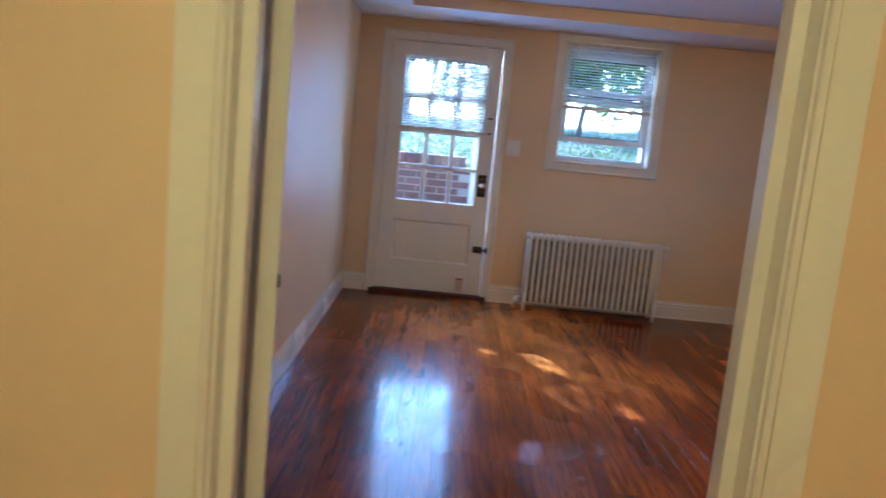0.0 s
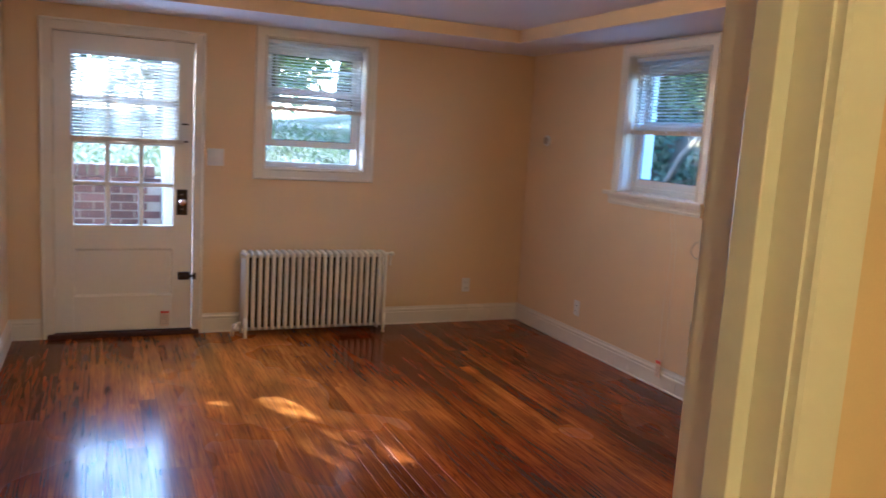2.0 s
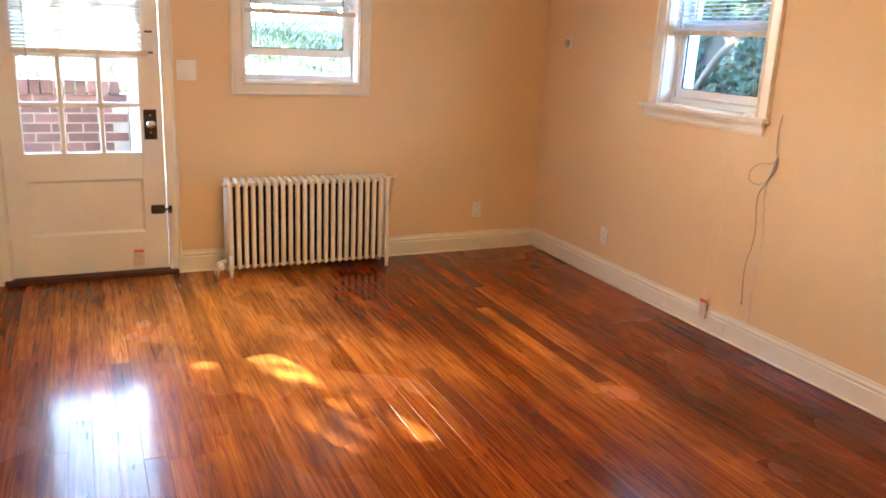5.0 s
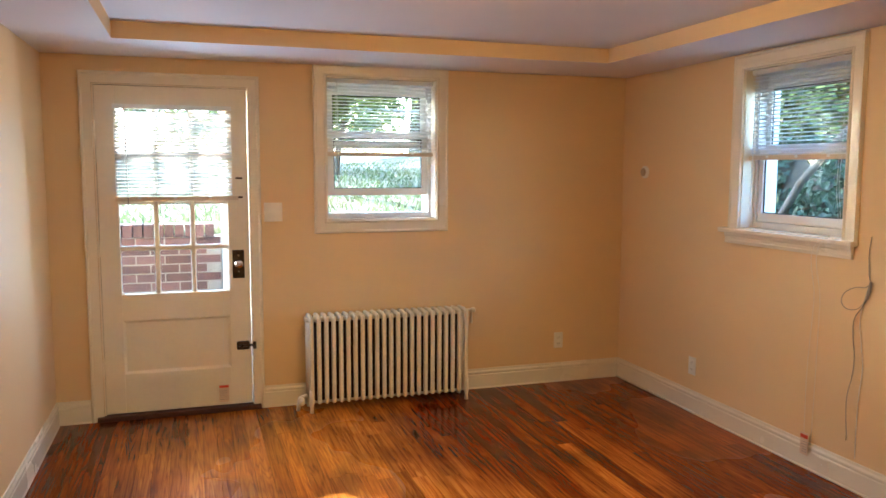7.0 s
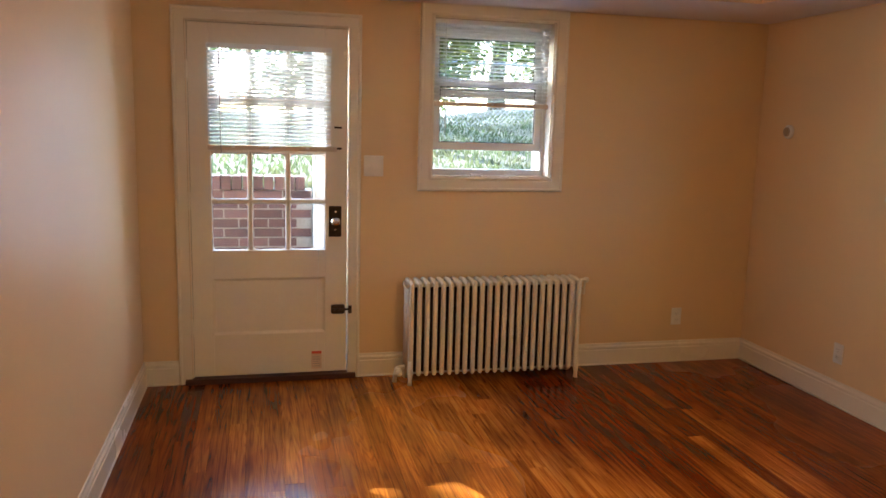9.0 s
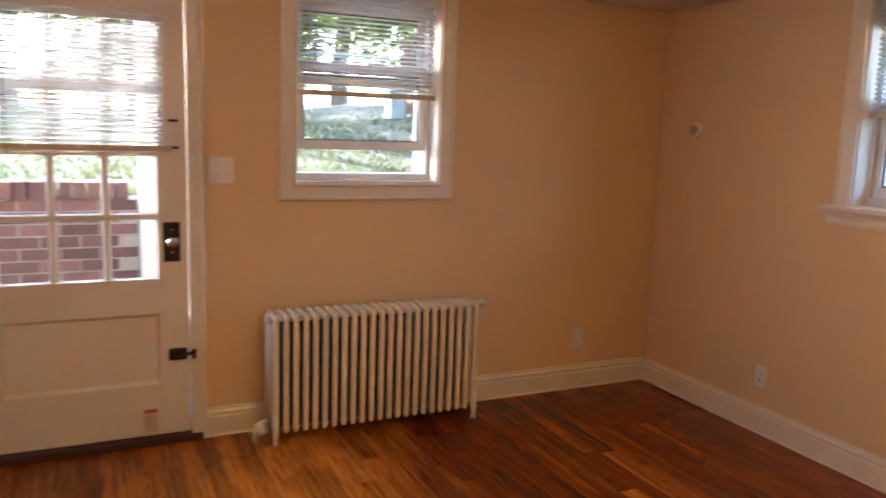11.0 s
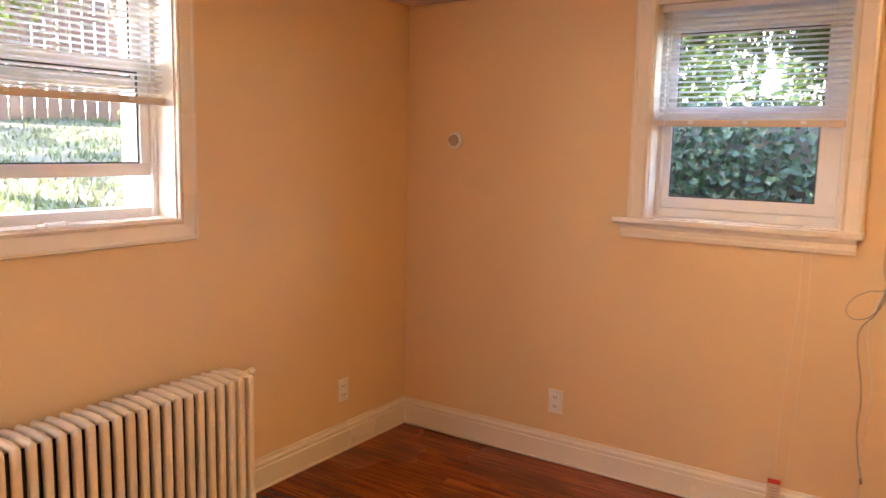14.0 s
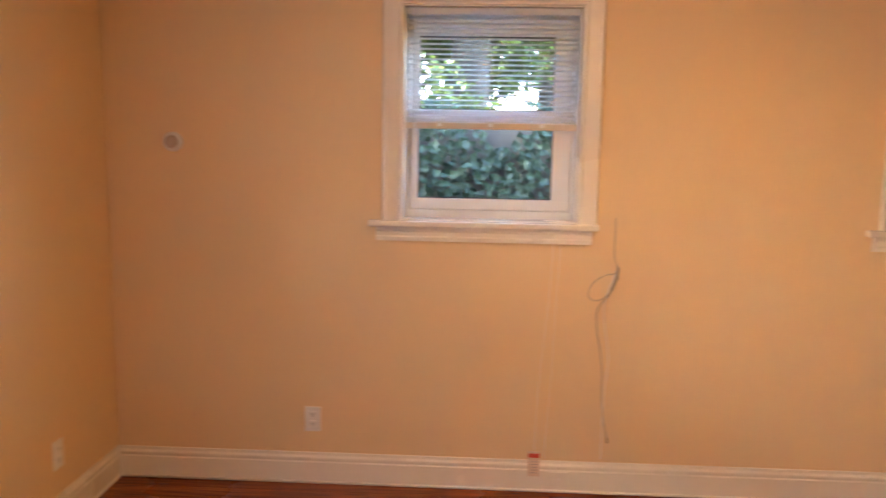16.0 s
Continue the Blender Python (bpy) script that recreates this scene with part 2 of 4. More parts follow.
def glowing(name, colour, strength):
    m = bpy.data.materials.new(name)
    m.use_nodes = True
    p = m.node_tree.nodes["Principled BSDF"]
    p.inputs["Base Color"].default_value = (0.85, 0.83, 0.78, 1)
    p.inputs["Emission Color"].default_value = (*colour, 1)
    p.inputs["Emission Strength"].default_value = strength
    return m


ROOM_GLOW = glowing("lit_room_lamp_glass", (1.0, 0.545, 0.145), 5.3)
HALL_GLOW = glowing("lit_hall_lamp_glass", (1.0, 0.72, 0.20), 10.5)
def translucent(m, share):
    n, ln = m.node_tree.nodes, m.node_tree.links
    p, tr, mx = n["Principled BSDF"], n.new("ShaderNodeBsdfTranslucent"), n.new("ShaderNodeMixShader")
    tr.inputs["Color"].default_value = (0.85, 0.86, 0.86, 1)
    mx.inputs["Fac"].default_value = share
    ln.new(p.outputs[0], mx.inputs[1])
    ln.new(tr.outputs[0], mx.inputs[2])
    ln.new(mx.outputs[0], n["Material Output"].inputs["Surface"])


translucent(SLAT, 0.45)
GLASS = glass()
VENT = mat("weathered_grey_metal", (0.30, 0.32, 0.32), 0.55, (0.22, 0.235, 0.235), 5, 50, 0.1)
FLOORWOOD = floor_wood()
# near-black colour stands in for the shade between the radiator's columns
REARSHADE = mat("rear_tube_shade_tone", (0.022, 0.014, 0.010), 0.7, (0.035, 0.02, 0.013), 8, 80, 0.1)
WALL.node_tree.nodes["Principled BSDF"].inputs["Specular IOR Level"].default_value = 0.2


# ---------------------------------------------------------------- mesh tools
def mesh_ob(name, bm, material, smooth=False):
    me = bpy.data.meshes.new(name)
    bmesh.ops.recalc_face_normals(bm, faces=bm.faces)
    bm.to_mesh(me)
    bm.free()
    for mt in material if isinstance(material, (list, tuple)) else [material]:
        me.materials.append(mt)
    if smooth:
        for p in me.polygons:
            p.use_smooth = True
    return new(name, me)


def part(name, bm, material, parent=None, label="", smooth=False):
    ob = mesh_ob(name, bm, material, smooth)
    if parent is not None:
        ob.parent = parent
        ob.matrix_parent_inverse = parent.matrix_world.inverted()
    if label:
        ob["label"] = label
    return ob


def holder(name, place, label, category, group="", kind=""):
    ob = new(name)
    ob.empty_display_size = 0.1
    ob.location = place
    ob.matrix_world = pose(*place)
    return tagged(ob, label, category, group, kind)


def box(bm, x0, y0, z0, x1, y1, z1, bevel=0.0):
    v = [bm.verts.new(p) for p in ((x0, y0, z0), (x1, y0, z0), (x1, y1, z0), (x0, y1, z0), (x0, y0, z1), (x1, y0, z1), (x1, y1, z1), (x0, y1, z1))]
    faces = [bm.faces.new([v[i] for i in f]) for f in ((0, 3, 2, 1), (4, 5, 6, 7), (0, 1, 5, 4), (1, 2, 6, 5), (2, 3, 7, 6), (3, 0, 4, 7))]
    if bevel:
        edges = list({e for f in faces for e in f.edges})
        bmesh.ops.bevel(bm, geom=edges, offset=bevel, segments=2, affect="EDGES", profile=0.6)
    return bm


def boxm(*args, bevel=0.0):
    return box(bmesh.new(), *args, bevel=bevel)


def tube(bm, pts, radii, n=10, cap=True):
    """A round tube along points; radii one number or one for each point."""
    pts = [Vector(p) for p in pts]
    if not isinstance(radii, (list, tuple)):
        radii = [radii] * len(pts)
    rings, side = [], None
    for i, p in enumerate(pts):
        d = (pts[min(i + 1, len(pts) - 1)] - pts[max(i - 1, 0)]).normalized()
        if side is None:
            side = d.orthogonal().normalized()
        side = (side - d * side.dot(d)).normalized()
        up = d.cross(side)
        rings.append([bm.verts.new(p + radii[i] * (math.cos(a) * side + math.sin(a) * up)) for a in (2 * math.pi * k / n for k in range(n))])
    for a, b in zip(rings, rings[1:]):
        for k in range(n):
            bm.faces.new((a[k], a[(k + 1) % n], b[(k + 1) % n], b[k]))
    if cap:
        bm.faces.new(rings[0][::-1])
        bm.faces.new(rings[-1])
    return bm


def tubem(pts, radii, n=10):
    return tube(bmesh.new(), pts, radii, n)


def moulding(bm, rect, profile, to_world, closed=True):
    """Mitred trim round a rectangle (u0, v0, u1, v1). Profile: (distance out from the rectangle, height off the wall).
    closed False leaves the foot open, as round a door."""
    u0, v0, u1, v1 = rect
    loops = []
    for d, h in profile:
        low = v0 - d if closed else v0
        c = [(u0 - d, low), (u0 - d, v1 + d), (u1 + d, v1 + d), (u1 + d, low)]
        loops.append([bm.verts.new(to_world(u, v, h)) for u, v in c])
    for a, b in zip(loops, loops[1:]):
        for k in range(4 if closed else 3):
            j = (k + 1) % 4
            bm.faces.new((a[k], a[j], b[j], b[k]))
    if not closed:
        for k in (0, 3):
            bm.faces.new([lp[k] for lp in loops])
    return bm


def extrude_profile(bm, profile, a, b, out):
    """A straight run of trim from a to b on the floor; profile points are (off the wall, height), out points off the wall."""
    a, b, out = Vector(a), Vector(b), Vector(out)
    rows = [[bm.verts.new(p + out * d + Vector((0, 0, z))) for d, z in profile] for p in (a, b)]
    k = len(profile)
    for i in range(k):
        bm.faces.new((rows[0][i], rows[0][(i + 1) % k], rows[1][(i + 1) % k], rows[1][i]))
    bm.faces.new(rows[0])
    bm.faces.new(rows[1][::-1])
    return bm


def wall_with_holes(name, axis, plane0, plane1, u0, u1, z0, z1, holes, material):
    """A wall of real thickness between two planes, pierced by rectangular holes (u0, z0, u1, z1)."""
    bm = bmesh.new()
    us = sorted({u0, u1, *[h[0] for h in holes], *[h[2] for h in holes]})
    zs = sorted({z0, z1, *[h[1] for h in holes], *[h[3] for h in holes]})
    solid = {(i, j): not any(h[0] <= (us[i] + us[i + 1]) / 2 <= h[2] and h[1] <= (zs[j] + zs[j + 1]) / 2 <= h[3] for h in holes)
             for i in range(len(us) - 1) for j in range(len(zs) - 1)}

    def at(u, p, z):
        return (u, p, z) if axis == "y" else (p, u, z)

    cache = {}

    def vert(*p):
        if p not in cache:
            cache[p] = bm.verts.new(p)
        return cache[p]

    def quad(*ps):
        bm.faces.new([vert(*at(*p)) for p in ps])

    for (i, j), on in solid.items():
        if not on:
            continue
        a, b, c, d = us[i], us[i + 1], zs[j], zs[j + 1]
        for p in (plane0, plane1):
            quad((a, p, c), (b, p, c), (b, p, d), (a, p, d))
        if not solid.get((i - 1, j)):
            quad((a, plane0, c), (a, plane1, c), (a, plane1, d), (a, plane0, d))
        if not solid.get((i + 1, j)):
            quad((b, plane0, c), (b, plane1, c), (b, plane1, d), (b, plane0, d))
        if not solid.get((i, j - 1)):
            quad((a, plane0, c), (b, plane0, c), (b, plane1, c), (a, plane1, c))
        if not solid.get((i, j + 1)):
            quad((a, plane0, d), (b, plane0, d), (b, plane1, d), (a, plane1, d))
    return mesh_ob(name, bm, material)


# ---------------------------------------------------------------- the room's shell
XW, XE, YN, YS, YH = 0.130, 4.0, 7.10, 2.220, 2.050
SOFFIT, TRAY = 2.228, 2.316
DOOR = (0.40, 0.0, 1.300, 2.065)
WIN1 = (1.795, 1.222, 2.545, 2.157)
WIN2 = (5.025, 1.222, 5.79, 2.137)
WIN3 = (2.90, 1.222, 3.665, 2.137)
GAP = (0.530, 0.0, 1.512, 2.03)

tagged(wall_with_holes("wall_north", "y", YN, 7.42, -0.2, 4.24, -0.3, 2.7, [(DOOR[0], -0.0, DOOR[2], DOOR[3]), WIN1], WALL), "peach-tan painted plaster wall with door and window", "wall", kind="structure")
tagged(wall_with_holes("wall_east", "x", XE, 4.24, -1.0, 7.098, -0.3, 2.7, [WIN2, WIN3], WALL), "peach-tan painted plaster wall with two windows", "wall", kind="structure")
tagged(mesh_ob("wall_west", boxm(-0.2, YS + 0.002, -0.3, XW, 7.098, 2.7), WALL), "peach-tan painted plain plaster wall", "wall", kind="structure")
tagged(wall_with_holes("wall_south", "y", YH, YS, -1.2, 3.998, -0.3, 2.7, [GAP], WALL), "peach-tan painted wall with the inner doorway", "wall", kind="structure")
tagged(mesh_ob("wall_hall_west", boxm(-1.4, -0.9, -0.3, -1.202, YH - 0.002, 2.7), WALL), "peach-tan painted hall wall", "wall", kind="structure")
tagged(mesh_ob("wall_hall_south", boxm(-1.4, -1.1, -0.3, 4.5, -0.902, 2.7), WALL), "peach-tan painted hall wall", "wall", kind="structure")
tagged(mesh_ob("wall_hall_east", boxm(2.4, -0.9, -0.3, 2.55, YH - 0.002, 2.7), WALL), "peach-tan painted hall wall", "wall", kind="structure")


def ceiling():
    bm = bmesh.new()
    x0, x1, y0, y1 = 0.578, 3.465, 2.75, 6.42
    for a, b, c, d in ((XW, YS, XE, y0), (XW, y1, XE, YN), (XW, y0, x0, y1), (x1, y0, XE, y1)):
        vs = [bm.verts.new(p) for p in ((a, b, SOFFIT), (c, b, SOFFIT), (c, d, SOFFIT), (a, d, SOFFIT))]
        bm.faces.new(vs)
    loop = [(x0, y0), (x1, y0), (x1, y1), (x0, y1)]
    for k in range(4):
        (a, b), (c, d) = loop[k], loop[(k + 1) % 4]
        f = bm.faces.new([bm.verts.new(p) for p in ((a, b, SOFFIT), (c, d, SOFFIT), (c, d, TRAY), (a, b, TRAY))])
        f.material_index = 1
    bm.faces.new([bm.verts.new((*p, TRAY)) for p in loop])
    box(bm, XW, YS, TRAY + 0.1, XE, YN, TRAY + 0.25)
    bmesh.ops.remove_doubles(bm, verts=bm.verts, dist=1e-5)
    return mesh_ob("ceiling", bm, [CEIL, WALL])


tagged(ceiling(), "white painted tray ceiling with peach-tan stepped edge", "ceiling", kind="structure")
tagged(mesh_ob("ceiling_hall", boxm(-1.2, -0.9, 2.33, 2.4, YH - 0.002, 2.5), CEIL), "white painted hall ceiling", "ceiling", kind="structure")

BASE = [(0, 0), (0.020, 0), (0.020, 0.006), (0.016, 0.012), (0.016, 0.098), (0.012, 0.104), (0.014, 0.112), (0.014, 0.120), (0.008, 0.130), (0.006, 0.143), (0, 0.143)]
base_all = holder("baseboard", (XW, YN, 0), "glossy white moulded baseboards along the walls", "baseboard", kind="structure")
for a, b, out in (((XW, YN, 0), (0.325, YN, 0), (0, -1, 0)), ((1.362, YN, 0), (XE, YN, 0), (0, -1, 0)), ((XE, YN, 0), (XE, YS, 0), (-1, 0, 0)),
                  ((XW, YS, 0), (XW, YN, 0), (1, 0, 0)), ((1.608, YS, 0), (XE, YS, 0), (0, 1, 0)), ((XW, YS, 0), (0.450, YS, 0), (0, 1, 0)),
                  ((1.608, YH, 0), (2.4, YH, 0), (0, -1, 0)), ((-1.2, YH, 0), (0.450, YH, 0), (0, -1, 0))):
    part("board", extrude_profile(bmesh.new(), BASE, a, b, out), TRIM, base_all)
shoe = mesh_ob("trim", tubem([(XE - 0.022, YS + 0.02, 0.006), (XE - 0.022, 7.08, 0.006)], 0.006, 6), TRIM, True)
tagged(shoe, "thin white quarter-round strip along the floor", "trim", kind="structure")

# flat casing with a raised bead at its inner edge and a rounded back band
CASING = [(0.0, 0.0), (0.0, 0.016), (0.006, 0.020), (0.014, 0.017), (0.018, 0.013), (0.064, 0.017), (0.070, 0.022), (0.080, 0.021), (0.086, 0.0)]
DCASE = [(0.0, 0.0), (0.0, 0.017), (0.050, 0.017), (0.056, 0.022), (0.066, 0.022), (0.070, 0.018), (0.070, 0.0)]
IN_N = lambda u, v, h: (u, YN - h, v)
IN_E = lambda u, v, h: (XE - h, u, v)
IN_S = lambda u, v, h: (u, YS + h, v)
IN_H = lambda u, v, h: (u, YH - h, v)


def casing(name, rect, profile, to_world, closed, label, parent=None):
    ob = part(name, moulding(bmesh.new(), rect, profile, to_world, closed), TRIM, parent)
    if parent is None:
        tagged(ob, label, "casing", kind="structure")
    return ob


# ---------------------------------------------------------------- windows
def blind(name, to_world, u0, u1, top, bottom, tilt, label, wand_u, wand_end, pitch=0.0215, overhang=0.0):
    """Mini blind: headrail, slats, bottom rail, ladder cords and wand. to_world(u, v, h): along, up, into the room."""
    thing = holder(name, to_world(u0, bottom, 0), label, "blind")

    def slab(a, v0, h0, b, v1, h1, bevel=0.0):
        p, q = Vector(to_world(a, v0, h0)), Vector(to_world(b, v1, h1))
        lo, hi = [min(i, j) for i, j in zip(p, q)], [max(i, j) for i, j in zip(p, q)]
        return boxm(*lo, *hi, bevel=bevel)

    part("headrail", slab(u0, top - 0.028, -0.013, u1, top, 0.013, 0.002), SLAT, thing)
    rail = part("bottom_rail", slab(u0, bottom - 0.020, -0.012, u1 + overhang, bottom + 0.006, 0.012, 0.003), RAIL, thing, "bottom rail coloured tan for its backlit shade")
    for f in (0.2, 0.5, 0.8):
        u = u0 + f * (u1 - u0)
        part("cord_cap", slab(u - 0.010, bottom - 0.009, 0.012, u + 0.010, bottom + 0.004, 0.0145, 0.001), SLAT, rail, "white cord cap")
    c, s = math.cos(radians(tilt)) * 0.0125, math.sin(radians(tilt)) * 0.0125
    v = bottom + 0.018
    shared = None
    base_v = v
    while v < top - 0.035:
        if shared is None:
            bm = bmesh.new()
            rows = []
            for h, dv in ((-c, -s), (0.0, 0.0022), (c, s)):
                rows.append([bm.verts.new(to_world(u, v + dv, h)) for u in (u0 + 0.004, u1 - 0.004)])
                rows[-1] += [bm.verts.new(to_world(u, v + dv - 0.0006, h)) for u in (u1 - 0.004, u0 + 0.004)]
            for a, b in zip(rows, rows[1:]):
                for k in range(4):
                    bm.faces.new((a[k], a[(k + 1) % 4], b[(k + 1) % 4], b[k]))
            bm.faces.new(rows[0])
            bm.faces.new(rows[-1][::-1])
            ob = part("slat", bm, SLAT, thing)
            shared = ob.data
        else:
            ob = new("slat", shared)
            ob.parent = thing
            ob.matrix_parent_inverse = thing.matrix_world.inverted()
            ob.location = (0, 0, v - base_v)
        v += pitch
    for f in (0.08, 0.5, 0.92):
        u = u0 + f * (u1 - u0)
        part("ladder_cord", tubem([to_world(u, bottom, 0.011), to_world(u, top - 0.02, 0.011)], 0.0008, 5), CORD, thing)
        part("ladder_cord", tubem([to_world(u, bottom, -0.011), to_world(u, top - 0.02, -0.011)], 0.0008, 5), CORD, thing)
    part("wand", tubem([to_world(wand_u, top - 0.02, 0.018), to_world(wand_u + 0.006, wand_end, 0.020)], 0.0032, 6), CORD if name != "door_blind" else GREYPRINT, thing, "thin tilt wand")
    return thing


def double_hung(name, rect, to_world, frame_h, raised, label, glass_u, sashes):
    """White vinyl double-hung window set deep in its opening. frame_h is how far behind the wall face the frame begins."""
    u0, v0, u1, v1 = rect
    thing = holder(name, to_world((u0 + u1) / 2, v0, -frame_h), label, "window", kind="structure")

    def slab(nm, a, va, ha, b, vb, hb, m, owner, lab="", bevel=0.002):
        p, q = Vector(to_world(a, va, -ha)), Vector(to_world(b, vb, -hb))
        lo, hi = [min(i, j) for i, j in zip(p, q)], [max(i, j) for i, j in zip(p, q)]
        return part(nm, boxm(*lo, *hi, bevel=bevel), m, owner, lab)

    f0, f1 = frame_h, frame_h + 0.10
    g0, g1 = glass_u
    slab("frame_jamb", u0 - 0.004, v0, f0, u0 + 0.026, v1, f1, VINYL, thing)
    slab("frame_jamb", u1 - 0.026, v0, f0, u1 + 0.004, v1, f1, VINYL, thing)
    slab("frame_head", u0 + 0.026, v1 - 0.028, f0, u1 - 0.026, v1, f1, VINYL, thing)
    slab("frame_sill", u0 + 0.026, v0 + 0.001, f0, u1 - 0.026, v0 + 0.042, f1, VINYL, thing)
    for (sv0, gv0, gv1, sv1), depth in zip(sashes, (f0 + 0.012, f0 + 0.052)):
        a, b = u0 + 0.028, u1 - 0.028
        sash = slab("sash", a, sv0, depth, b, gv0, depth + 0.034, VINYL, thing)
        slab("sash_rail", a, gv1, depth, b, sv1, depth + 0.034, VINYL, sash)
        slab("sash_stile", a, gv0, depth, g0, gv1, depth + 0.034, VINYL, sash)
        slab("sash_stile", g1, gv0, depth, b, gv1, depth + 0.034, VINYL, sash)
        bead = 0.006
        for p, q, r, s_ in ((g0, gv0, g0 + bead, gv1), (g1 - bead, gv0, g1, gv1), (g0 + bead, gv0, g1 - bead, gv0 + bead), (g0 + bead, gv1 - bead, g1 - bead, gv1)):
            slab("glazing_bead", p, q, depth + 0.010, r, s_, depth + 0.016, SLOT, sash, "dark glazing gasket", 0)
        pane = slab("pane", g0 + 0.001, gv0 + 0.001, depth + 0.018, g1 - 0.001, gv1 - 0.001, depth + 0.022, GLASS, sash, "clear glass pane", 0)
        pane.visible_shadow = False
    return thing


window_1 = double_hung("window_1", WIN1, IN_N, 0.105, 0.11, "white vinyl double-hung window with the lower sash raised", (1.862, 2.478),
                       [(1.382, 1.428, 1.765, 1.810), (1.700, 1.745, 2.055, 2.125)])
window_2 = double_hung("window_2", WIN2, IN_E, 0.085, 0.0, "white vinyl double-hung window, closed, over an ivy bank", (5.133, 5.728),
                       [(1.266, 1.314, 1.635, 1.690), (1.650, 1.705, 2.026, 2.108)])
window_3 = double_hung("window_3", WIN3, IN_E, 0.085, 0.0, "white vinyl double-hung window, closed", (3.008, 3.600),
                       [(1.266, 1.314, 1.635, 1.690), (1.650, 1.705, 2.026, 2.108)])

# white linings of the deep openings, and the masonry reveals outside
for nm, rect, tw, d0, d1, m in (("window_lining", WIN1, IN_N, 0.0, 0.105, TRIM), ("window_lining", WIN2, IN_E, 0.0, 0.085, TRIM), ("window_lining", WIN3, IN_E, 0.0, 0.085, TRIM),
                                ("window_reveal", WIN1, IN_N, 0.205, 0.325, WHITEWOOD), ("window_reveal", WIN2, IN_E, 0.185, 0.245, WHITEWOOD), ("window_reveal", WIN3, IN_E, 0.185, 0.245, WHITEWOOD)):
    bm = bmesh.new()
    t = 0.006
    u0, v0, u1, v1 = rect
    for a, b, c, d in ((u0 - 0.001, v0, u0 + t, v1), (u1 - t, v0, u1 + 0.001, v1), (u0 + t, v1 - t, u1 - t, v1 + 0.001), (u0 + t, v0 - 0.001, u1 - t, v0 + t)):
        p, q = Vector(tw(a, b, -d0 + 0.001)), Vector(tw(c, d, -d1))
        box(bm, *[min(i, j) for i, j in zip(p, q)], *[max(i, j) for i, j in zip(p, q)])
    tagged(mesh_ob(nm, bm, m), "white painted lining of a deep window opening", "trim", kind="structure")

casing("window_casing", WIN1, CASING, IN_N, True, "white moulded picture-frame window casing")
for rect in (WIN2, WIN3):
    ob = holder("window_casing", (XE, rect[2], rect[1]), "white moulded window casing with stool and apron", "casing", kind="structure")
    part("surround", moulding(bmesh.new(), rect, CASING, IN_E, False), TRIM, ob)
    u0, u1, z = rect[0] - 0.095, rect[2] + 0.140, rect[1]
    part("stool", boxm(XE - 0.048, u0 + 0.005, z - 0.026, XE - 0.0005, u1, z + 0.001, bevel=0.006), TRIM, ob)
    bm = bmesh.new()
    prof = [(0.0005, z - 0.089), (0.015, z - 0.089), (0.017, z - 0.072), (0.014, z - 0.066), (0.016, z - 0.050), (0.022, z - 0.042), (0.024, z - 0.027), (0.0005, z - 0.027)]
    extrude_profile(bm, prof, (XE, u0 + 0.03, 0), (XE, u1 - 0.032, 0), (-1, 0, 0))
    part("apron", bm, TRIM, ob)

blind_1 = blind("window_blind", lambda u, v, h: (u, 7.150 - h, v), 1.807, 2.534, 2.150, 1.665, 11, "white mini blind half raised in the north window", 1.872, 1.47)
blind_2 = blind("window_blind", lambda u, v, h: (4.048 - h, u, v), 5.040, 5.778, 2.130, 1.640, 12, "white mini blind half raised in the east window", 5.735, 1.33)
blind_3 = blind("window_blind", lambda u, v, h: (4.048 - h, u, v), 2.915, 3.653, 2.130, 1.640, 12, "white mini blind half raised in the second east window", 3.61, 1.33)


def cord_curve(name, pts, r, material, label, category, n=6):
    """A smooth hanging cord through a few points."""
    cu = bpy.data.curves.new(name, "CURVE")
    cu.dimensions, cu.bevel_depth, cu.bevel_resolution, cu.resolution_u = "3D", r, 2, 8
    sp = cu.splines.new("BEZIER")
    sp.bezier_points.add(len(pts) - 1)
    for bp, p in zip(sp.bezier_points, pts):
        bp.co = p
        bp.handle_left_type = bp.handle_right_type = "AUTO"
    cu.materials.append(material)
    ob = new(name, cu)
    return tagged(ob, label, category)


def cord_tag(place, normal_x, label):
    """Paper warning tag on a blind cord: card, red band and lines of small print."""
    x, y, z = place
    thing = holder("cord_tag", place, label, "tag")
    if normal_x:
        part("card", boxm(x, y - 0.026, z, x + 0.003, y + 0.026, z + 0.118, bevel=0.001), PAPER, thing)
        part("red_band", boxm(x - 0.001, y - 0.025, z + 0.088, x + 0.0005, y + 0.025, z + 0.108), RED, thing, "red printed warning band")
        for k in range(5):
            part("print_line", boxm(x - 0.001, y - 0.020, z + 0.016 + 0.013 * k, x + 0.0005, y + 0.016 - 0.004 * (k % 3), z + 0.019 + 0.013 * k), GREYPRINT, thing)
    else:
        part("card", boxm(x - 0.030, y, z, x + 0.030, y + 0.003, z + 0.112, bevel=0.001), PAPER, thing)
        part("red_band", boxm(x - 0.029, y - 0.001, z + 0.094, x + 0.029, y + 0.0005, z + 0.109), RED, thing, "red printed warning band")
        for k in range(5):
            part("print_line", boxm(x - 0.024, y - 0.001, z + 0.016 + 0.014 * k, x + 0.020 - 0.005 * (k % 3), y + 0.0005, z + 0.019 + 0.014 * k), GREYPRINT, thing)
    return thing


